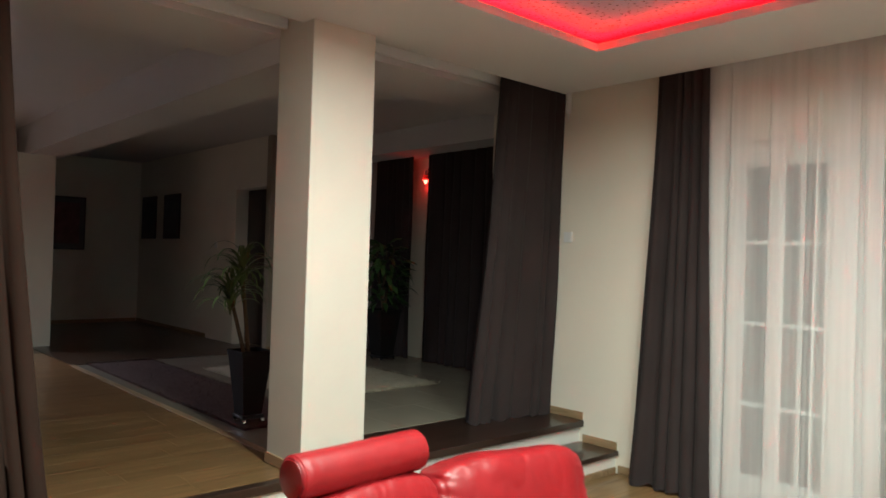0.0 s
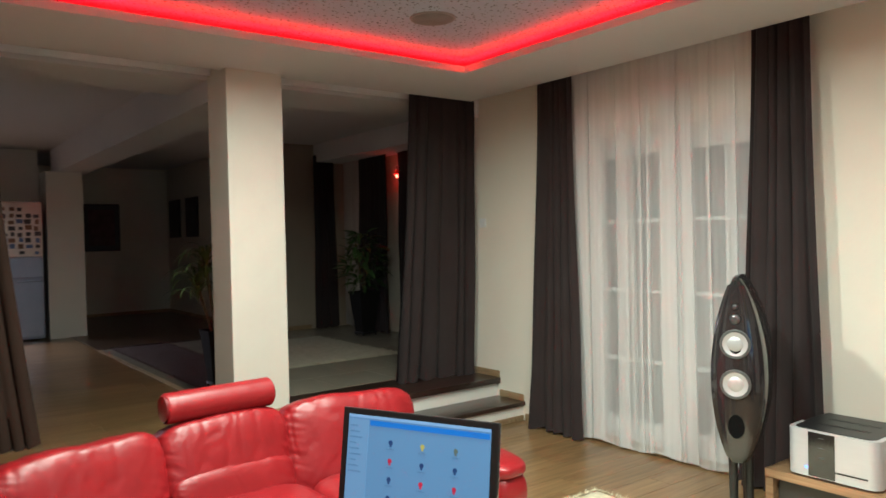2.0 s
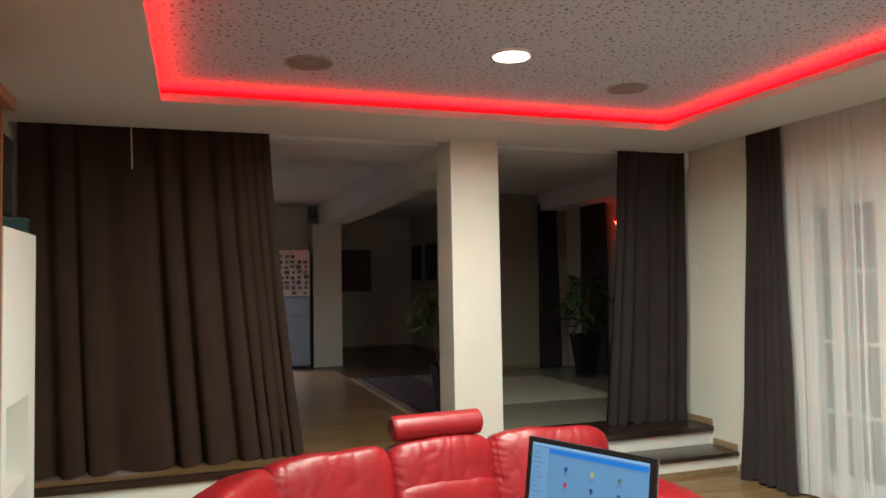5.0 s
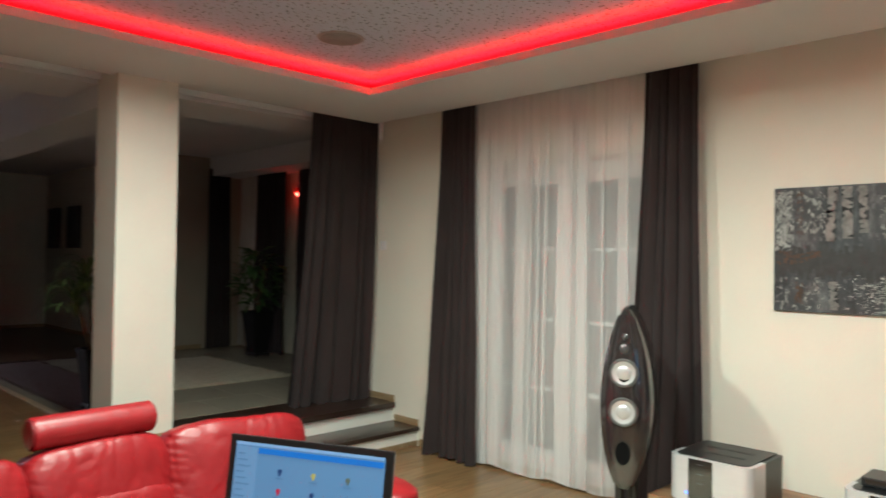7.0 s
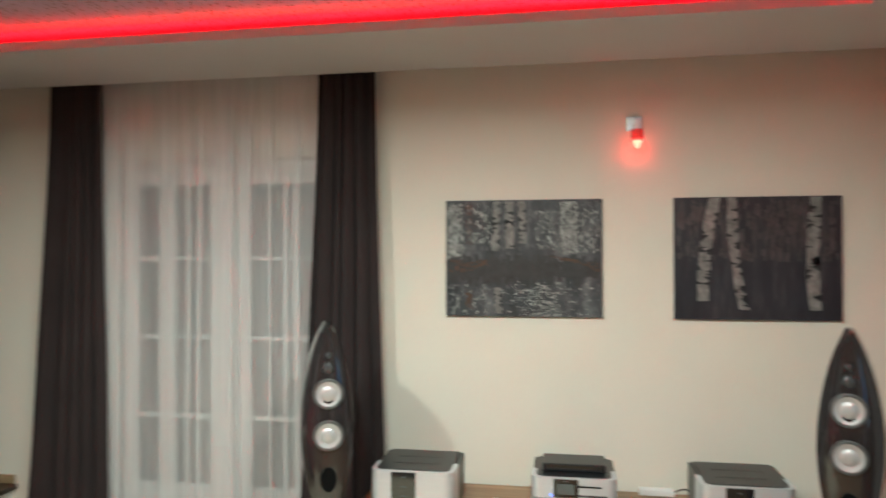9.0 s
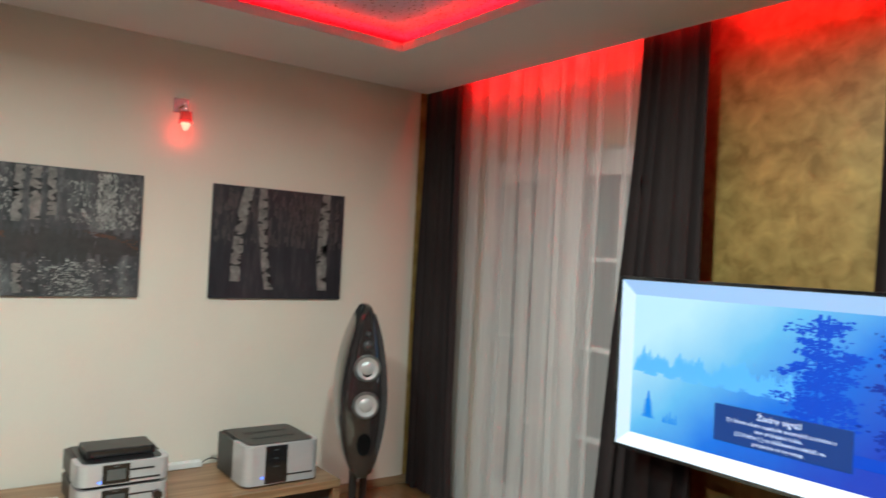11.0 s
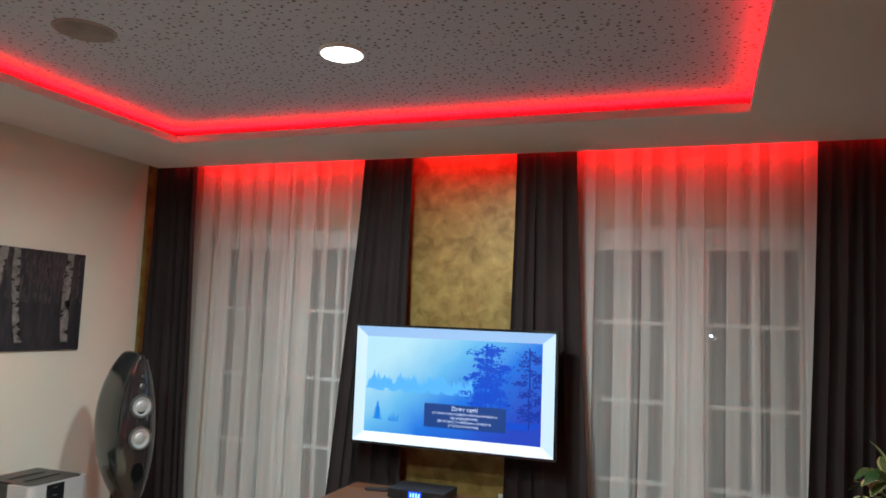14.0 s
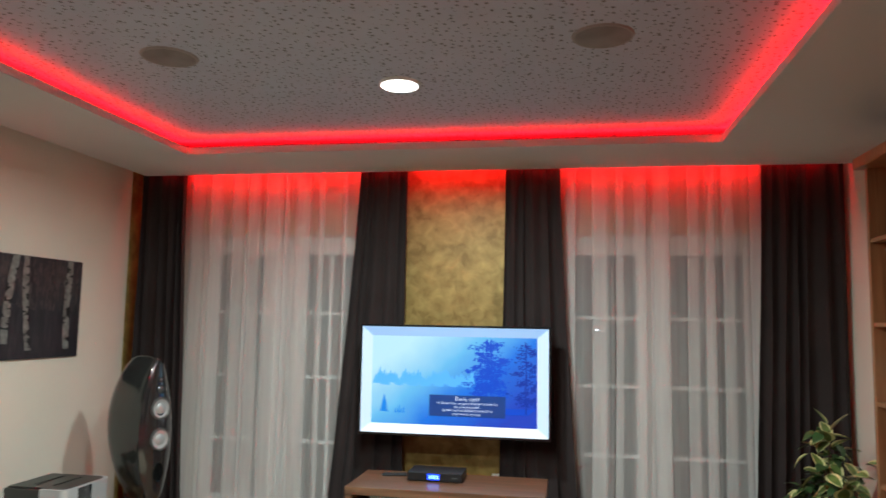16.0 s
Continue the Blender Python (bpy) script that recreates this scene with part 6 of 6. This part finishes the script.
def ficus(at):
    rng = random.Random(17)
    t = thing("variegated_plant", "bushy houseplant with cream-edged green leaves in a pot", "plant", at)
    part("pot", turned([(0.12, 0), (0.15, 0.02), (0.18, 0.26), (0.185, 0.28), (0.165, 0.28), (0.16, 0.25)]), CLAY, t, "", True)
    b = bmesh.new()
    cyl(b, (0, 0, 0.20), (0, 0, 0.252), 0.160, 0.162, 24)
    part("soil", b, SOIL, t)
    tops = []
    for k in range(7):
        a = k * 0.9
        top = Vector((0.16 * math.cos(a) * rng.uniform(0.4, 1), 0.16 * math.sin(a) * rng.uniform(0.4, 1), rng.uniform(0.62, 0.85))) if k else Vector((-0.03, -0.06, 1.02))
        bm = bmesh.new()
        p = Vector((0.03 * math.cos(a), 0.03 * math.sin(a), 0.24))
        for s in range(1, 5):
            q = Vector((0.03 * math.cos(a), 0.03 * math.sin(a), 0.24)).lerp(top, s / 4) + Vector((rng.uniform(-0.015, 0.015), rng.uniform(-0.015, 0.015), 0))
            cyl(bm, p, q, 0.008 - s * 0.001, n=8)
            p = q
        part("stem", bm, STEM, t)
        tops.append(p.copy())
    dark = [leaf_mesh("leaf", l, l * 0.62, LEAF, 0.25, 0.3) for l in (0.075, 0.10)]
    pale = [leaf_mesh("leaf", l, l * 0.66, LEAF2, 0.25, 0.2, EDGE) for l in (0.13, 0.17)]
    for k in range(320):
        top = tops[k % 7]
        s = rng.uniform(0.25, 1.0)
        base = Vector((0, 0, 0.3)).lerp(top, s)
        a = rng.uniform(0, 6.28)
        r = rng.uniform(0.02, 0.17) * (1.15 - 0.5 * s)
        ob = new("leaf", rng.choice(dark) if k % 4 else pale[0])
        ob.matrix_basis = Matrix.Translation(base + Vector((r * math.cos(a), r * math.sin(a), rng.uniform(-0.03, 0.03)))) @ Euler((rng.uniform(-0.5, 0.5), rng.uniform(-0.5, 0.7), a)).to_matrix().to_4x4()
        ob.parent = t
    for k in range(15):
        top = tops[0] if k < 9 else tops[1 + k % 5]
        a = k * 2.4
        ob = new("leaf", pale[k % 2])
        ob.matrix_basis = Matrix.Translation(top + Vector((0.012 * math.cos(a), 0.012 * math.sin(a), -0.035 * (k % 9) + 0.03))) @ Euler((rng.uniform(-0.3, 0.3), -1.15 + 0.13 * (k % 9), a)).to_matrix().to_4x4()
        ob.parent = t


ficus((-0.50, -1.82, 0))


def tall_planter(t, h, r):
    bm = bmesh.new()
    lo, hi, li = r * 0.62, r, r * 0.9
    ring = lambda q, z: [bm.verts.new((x * q, y * q, z)) for x, y in ((-1, -1), (1, -1), (1, 1), (-1, 1))]
    rs = [ring(lo, 0.07), ring(hi, h), ring(hi * 1.06, h), ring(hi * 1.06, h + 0.03), ring(li, h + 0.03), ring(li, h - 0.03)]
    for a, b in zip(rs, rs[1:]):
        for i in range(4):
            bm.faces.new((a[i], a[(i + 1) % 4], b[(i + 1) % 4], b[i]))
    bm.faces.new(rs[0][::-1])
    part("pot", bm, POT, t, "tapered square black planter")
    part("soil", boxes((-li * 0.98, li * 0.98, -li * 0.98, li * 0.98, h - 0.06, h - 0.02)), SOIL, t)
    part("trolley", boxes((-lo * 1.15, lo * 1.15, -lo * 1.15, lo * 1.15, 0.045, 0.069)), M["dark"], t)
    for sx in (-1, 1):
        for sy in (-1, 1):
            b = bmesh.new()
            cyl(b, (sx * lo - 0.012, sy * lo, 0.022), (sx * lo + 0.012, sy * lo, 0.022), 0.022, n=16)
            part("castor", b, M["chrome"], t)


def arched_leaf(length, width, start, end, n=12):
    """A strap leaf that rises at one angle and bends over to another."""
    bm = bmesh.new()
    x = z = 0.0
    rows = []
    for k in range(n + 1):
        q = k / n
        a = radians(start + (end - start) * q ** 1.3)
        w = width / 2 * min(1.0, 0.45 + 2.2 * q) * (1 - q ** 4) + 0.0008
        rows.append([bm.verts.new((x - side * side * 0.2 * w * math.sin(a), side * w, z + side * side * 0.35 * w * math.cos(a))) for side in (-1, 0, 1)])
        x, z = x + math.cos(a) * length / n, z + math.sin(a) * length / n
    for a, b in zip(rows, rows[1:]):
        for i in range(2):
            bm.faces.new((a[i], a[i + 1], b[i + 1], b[i]))
    return finish(bm, "leaf", LEAF3, True, 180)


def yucca(at):
    rng = random.Random(9)
    t = thing("strap_leaf_plant", "tall strap-leaved plant in a square black planter", "plant", at)
    tall_planter(t, 0.50, 0.115)
    leaves = [arched_leaf(l, 0.024, a, b) for l, a, b in ((0.30, 84, 10), (0.44, 80, -84), (0.50, 70, -88), (0.42, 55, -88), (0.30, 74, -60))]
    for x, y, z in ((-0.04, -0.02, 1.10), (-0.10, 0.03, 0.92)):
        b = bmesh.new()
        cyl(b, (x * 0.3, y * 0.3, 0.46), (x - 0.05, y, z), 0.016, 0.013, 12)
        part("stem", b, STEM, t)
        for k in range(44):
            ob = new("leaf", leaves[k % 5])
            ob.matrix_basis = Matrix.Translation((x - 0.05, y, z - 0.004 * k + 0.03)) @ Euler((rng.uniform(-0.12, 0.12), rng.uniform(-0.15, 0.15), k * 2.4)).to_matrix().to_4x4() @ Matrix.Scale(rng.uniform(0.75, 1.05), 4)
            ob.parent = t


def bushy(at):
    rng = random.Random(12)
    t = thing("leafy_plant", "dark bushy plant in a tall black planter", "plant", at)
    tall_planter(t, 0.58, 0.15)
    me = leaf_mesh("leaf", 0.17, 0.06, LEAF, 0.3, 0.4)
    for k in range(6):
        a = k * 1.05
        b = bmesh.new()
        cyl(b, (0, 0, 0.54), (0.12 * math.cos(a), 0.12 * math.sin(a), 1.15 + 0.04 * k), 0.009, 0.005, 8)
        part("stem", b, STEM, t)
    for k in range(170):
        a, s = rng.uniform(0, 6.28), rng.random()
        r = (0.06 + 0.22 * math.sin(math.pi * (0.15 + 0.8 * s))) * rng.uniform(0.5, 1)
        ob = new("leaf", me)
        ob.matrix_basis = Matrix.Translation((r * math.cos(a), r * math.sin(a), 0.68 + 0.72 * s)) @ Euler((rng.uniform(-0.5, 0.5), rng.uniform(-0.9, 0.6), a)).to_matrix().to_4x4()
        ob.parent = t


yucca((2.74, 5.22, UP))
bushy((5.50, 7.25, UP))


# ---- raised room: pictures, door, kitchen, dining table ----
DIM = mat("dim_grey_mount", (0.10, 0.085, 0.085), 0.6)


def far_picture(label, at, turn, w, h, tone):
    t = thing("framed_picture", label, "picture", at, turn)
    part("frame", boxes((-w / 2, w / 2, -0.03, 0, -h / 2, h / 2), bevel=0.004), M["dark"], t)
    part("mount", boxes((-w / 2 + 0.02, w / 2 - 0.02, -0.032, -0.0302, -h / 2 + 0.02, h / 2 - 0.02)), DIM, t)
    part("print", boxes((-w / 2 + 0.09, w / 2 - 0.09, -0.035, -0.0322, -h / 2 + 0.10, h / 2 - 0.10)), mat("dim_print", tone, 0.5, vary=0.5, scale=7), t)


far_picture("large dark reddish picture on the far wall", (3.525, FY, 1.96), 0, 0.63, 0.86, (0.13, 0.06, 0.058))
far_picture("dark framed picture beside the doorway wall", (4.72, 12.72, 2.10), -90, 0.6, 0.70, (0.06, 0.05, 0.052))
far_picture("dark framed picture beside the doorway wall", (4.72, 11.75, 2.10), -90, 0.62, 0.70, (0.09, 0.085, 0.09))
door = tagged(new("door_1"), "dark closed door in the raised room", "door", "", "structure")
door.matrix_basis = pose(4.93, 9.16, UP)
part("leaf", boxes((-0.03, 0.01, -0.415, 0.415, 0.005, 2.085), bevel=0.004), M["wenge"], door)
b = bmesh.new()
cyl(b, (-0.03, -0.34, 1.02), (-0.075, -0.34, 1.02), 0.010, n=12)
cyl(b, (-0.07, -0.34, 1.02), (-0.07, -0.23, 1.02), 0.009, n=12)
part("door_handle", b, M["chrome"], door, "", True)
t = thing("light_switch", "white light switch beside the dark door", "switch", (4.72, 10.15, 1.66), -90)
part("plate", boxes((-0.042, 0.042, -0.010, 0, -0.042, 0.042), bevel=0.003), M["frame"], t)
part("rocker", boxes((-0.030, 0.030, -0.014, -0.0102, -0.030, 0.030), bevel=0.002), M["frame"], t)

# grey steel with reflected blue television light mixed into its colour
FRI = mat("steel_with_blue_reflection", (0.24, 0.27, 0.36), 0.3, 0.6, vary=0.06)
fridge = thing("fridge", "tall steel fridge covered with photo magnets", "fridge", (1.82, 10.30, UP))
part("body", boxes((-0.32, 0.32, 0.03, 0.62, 0.02, 1.94), bevel=0.01), FRI, fridge)
# pale glossy door, the red-lit ceiling's warm reflection tinted in
up_door = part("upper_door", boxes((-0.318, 0.318, -0.02, 0.028, 1.17, 1.935), bevel=0.012), mat("pale_door_warm_reflection", (0.66, 0.56, 0.52), 0.22, 0.3, vary=0.08, bump=0.02, coat=0.6), fridge)
part("dispenser_panel", boxes((-0.318, 0.318, -0.018, 0.028, 0.88, 1.155), bevel=0.008), FRI, fridge, "steel middle drawer tinted with reflected blue light")
low_door = part("lower_door", boxes((-0.318, 0.318, -0.02, 0.028, 0.05, 0.83), bevel=0.012), FRI, fridge)
part("handle", boxes((-0.30, -0.275, -0.06, -0.021, 1.2, 1.5), bevel=0.006), M["chrome"], up_door)
part("handle", boxes((-0.30, -0.275, -0.06, -0.021, 0.5, 0.80), bevel=0.006), M["chrome"], low_door)
rng = random.Random(2)
MAG = [mat("magnet_" + n, c, 0.5) for n, c in (("dark", (0.05, 0.04, 0.05)), ("brown", (0.16, 0.08, 0.05)), ("blue", (0.08, 0.12, 0.25)), ("white", (0.6, 0.58, 0.55)))]
for r in range(8):
    for c in range(6):
        x, z, w, h = -0.255 + c * 0.10 + rng.uniform(-0.012, 0.012), 1.23 + r * 0.085 + rng.uniform(-0.01, 0.01), rng.uniform(0.022, 0.042), rng.uniform(0.018, 0.034)
        if rng.random() < 0.85:
            part("magnet", boxes((x - w, x + w, -0.0225, -0.0202, z - h, z + h)), rng.choice(MAG[:3]), up_door)
CABM = mat("dark_kitchen_front", (0.045, 0.040, 0.042), 0.4, vary=0.1)


def cabinet_unit(name, label, x0, x1, y0, y1, z0, z1, rows):
    t = thing(name, label, "cabinet", ((x0 + x1) / 2, y0, z0))
    w = (x1 - x0) / 2
    part("body", boxes((-w, w, 0.02, y1 - y0, 0, z1 - z0)), CABM, t)
    for k in range(rows):
        za, zb = (z1 - z0) * k / rows + 0.004, (z1 - z0) * (k + 1) / rows - 0.004
        d = part("door", boxes((-w + 0.003, w - 0.003, 0, 0.019, za, zb), bevel=0.002), CABM, t)
        part("handle", boxes((-w * 0.6, w * 0.6, -0.022, -0.001, za + 0.02, za + 0.032)), M["chrome"], d)
    return t


cabinet_unit("wall_cabinet", "dark upper kitchen cabinet", 0.83, 1.49, 10.32, 10.94, UP + 1.66, UP + 2.18, 1)
cabinet_unit("wall_cabinet", "dark upper kitchen cabinet", 0.16, 0.825, 10.32, 10.94, UP + 1.66, UP + 2.18, 1)
cabinet_unit("base_cabinet", "dark kitchen base cabinet under the oven", 0.83, 1.49, 10.32, 10.94, UP, UP + 1.08, 2)
cabinet_unit("base_cabinet", "dark kitchen base cabinet", 0.16, 0.825, 10.32, 10.94, UP, UP + 0.90, 2)
t = thing("microwave_oven", "steel built-in microwave between the cabinets", "oven", (1.16, 10.31, UP + 1.085))
part("body", boxes((-0.328, 0.328, 0, 0.6, 0, 0.57), bevel=0.004), FRI, t)
part("window", boxes((-0.25, 0.12, -0.006, -0.001, 0.10, 0.42)), M["gloss"], t, "dark oven window")
part("handle", boxes((-0.25, 0.12, -0.04, -0.001, 0.46, 0.48), bevel=0.004), M["chrome"], t)
part("clock_display", boxes((0.18, 0.27, -0.005, -0.001, 0.36, 0.39)), glow("dim_green_display", (0.2, 0.6, 0.2), 0.6), t)
# added fill that brightens the raised room; no kitchen lamp is known here
area_lamp("under_cabinet_light", pose(0.60, 10.45, UP + 1.62), 0.5, 0.05, 100.0, (0.86, 0.84, 1.0))
t = thing("kitchen_fill_strip", "slim glowing strip added under the kitchen cabinet for the fill light", "lamp", (0.60, 10.45, UP + 1.66))
part("strip", boxes((-0.25, 0.25, -0.025, 0.025, -0.025, 0)), glow("fill_strip_glow", (0.7, 0.8, 1.0), 1.5), t)

DESK = mat("pale_desk_top", (0.50, 0.50, 0.52), 0.4, vary=0.05)
desk = thing("bar_counter", "pale-topped kitchen bar counter with a brown front", "counter", (0.62, 7.10, UP))
part("tabletop", boxes((-0.72, 0.72, -0.3, 0.3, 0.965, 1.0), bevel=0.003), DESK, desk)
for x in (-0.70, 0.70):
    part("side_panel", boxes((x - 0.018, x + 0.018, -0.29, 0.29, 0, 0.964)), DESK, desk)
part("front_panel", boxes((-0.68, 0.68, -0.27, -0.25, 0.0, 0.964)), mat("brown_mauve_panel", (0.16, 0.12, 0.115), 0.5), desk)
t = thing("table_lamp", "small white lamp standing on the bar counter", "lamp", (1.17, 7.05, UP + 1.001))
part("base", turned([(0.05, 0), (0.05, 0.012), (0.012, 0.02), (0.012, 0.09)]), M["frame"], t, "", True)
b = bmesh.new()
cyl(b, (0, 0, 0.08), (0, 0, 0.20), 0.085, 0.065, 28, False)
part("shade", b, M["frame"], t, "", True)
t = thing("small_screen", "small lit blue screen on the bar counter", "screen", (0.78, 7.1, UP + 1.001))
part("housing", boxes((-0.13, 0.13, 0.0, 0.02, 0.02, 0.2), (-0.05, 0.05, -0.04, 0.05, 0, 0.02)), M["dark"], t)
part("screen", boxes((-0.12, 0.12, -0.003, -0.0005, 0.03, 0.19)), glow("pale_blue_screen", (0.35, 0.55, 0.95), 0.5), t)

DT = wood_material("dark_dining_wood", (0.035, 0.016, 0.010), (0.09, 0.045, 0.028), 0.35, 0)
table2 = thing("dining_table", "dark wooden dining table in the raised room", "table", (0.35, 5.45, UP))
part("tabletop", boxes((-0.80, 0.80, -0.52, 0.52, 0.72, 0.75), bevel=0.005), DT, table2)
part("apron", boxes((-0.74, 0.74, -0.46, -0.44, 0.63, 0.719), (-0.74, 0.74, 0.44, 0.46, 0.63, 0.719), (0.72, 0.74, -0.44, 0.44, 0.63, 0.719), (-0.74, -0.72, -0.44, 0.44, 0.63, 0.719)), DT, table2)
for sx in (-1, 1):
    for sy in (-1, 1):
        part("leg", boxes((sx * 0.75 - 0.03, sx * 0.75 + 0.03, sy * 0.47 - 0.03, sy * 0.47 + 0.03, 0, 0.719), bevel=0.005), DT, table2)
SEATM = mat("olive_seat_cloth", (0.24, 0.25, 0.08), 0.85, vary=0.15, fine=400, bump=0.3)
stool = thing("dining_stool", "dark wooden stool with an olive yellow seat pad", "stool", (0.90, 5.36, UP))
part("seat", boxes((-0.25, 0.25, -0.17, 0.17, 0.43, 0.475), bevel=0.015), SEATM, stool)
part("seat_frame", boxes((-0.23, 0.23, -0.155, 0.155, 0.37, 0.429)), DT, stool)
for sx in (-1, 1):
    for sy in (-1, 1):
        part("leg", boxes((sx * 0.21 - 0.018, sx * 0.21 + 0.018, sy * 0.14 - 0.018, sy * 0.14 + 0.018, 0, 0.369), bevel=0.003), DT, stool)
t = thing("table_jar", "small pale yellow jar on the dining table", "jar", (0.66, 5.10, UP + 0.7505))
part("body", turned([(0.032, 0), (0.036, 0.01), (0.036, 0.11), (0.028, 0.125), (0.028, 0.135)]), mat("pale_yellow_jar", (0.55, 0.55, 0.25), 0.4), t, "", True)
b = bmesh.new()
cyl(b, (0, 0, 0.136), (0, 0, 0.155), 0.031, n=20)
part("lid", b, M["frame"], t)
t = thing("paper_sheet", "sheet of paper lying on the dining table", "paper", (0.84, 5.05, UP + 0.7505), 15)
part("sheet", boxes((-0.105, 0.105, -0.075, 0.075, 0, 0.002)), M["frame"], t)


# ---- floor pieces ----
def laid(parent, base, x0, x1, y0, y1, z, length, width, gap, thick, seed):
    """Boards in staggered rows along x, all on one mesh."""
    rng = random.Random(seed)
    me = finish(boxes((-0.5, 0.5, -(width - gap) / 2, (width - gap) / 2, -thick, 0), bevel=0.0012), base.name + "_piece", base)
    y = y0
    while y < y1 - 0.02:
        x = x0 - rng.uniform(0, 0.9) * length
        w = min(width, y1 - y)
        while x < x1:
            a, b = max(x, x0), min(x + length, x1)
            if b - a > 0.03:
                ob = new("plank" if length > 1 else "tile", me)
                ob.matrix_basis = Matrix.Translation(((a + b) / 2, y + width / 2 if w == width else y + w / 2, z)) @ Matrix.Diagonal((b - a - gap, w / width, 1, 1))
                ob.parent = parent
            x += length
        y += width


floor_main = bpy.data.objects["floor"]
laid(floor_main, M["plank"], XW, XE - 0.015, YS + 0.0, 3.855, 0.0, 1.28, 0.193, 0.0015, 0.0115, 1)
laid(floor_up, M["plank_up"], XW, 2.45, NOSE + 0.075, 10.3, UP, 1.28, 0.193, 0.0015, 0.0115, 2)
laid(floor_tile, M["tile"], 2.495, FX, PY0 + 0.60, 8.6, UP, 0.60, 0.60, 0.004, 0.0095, 3)
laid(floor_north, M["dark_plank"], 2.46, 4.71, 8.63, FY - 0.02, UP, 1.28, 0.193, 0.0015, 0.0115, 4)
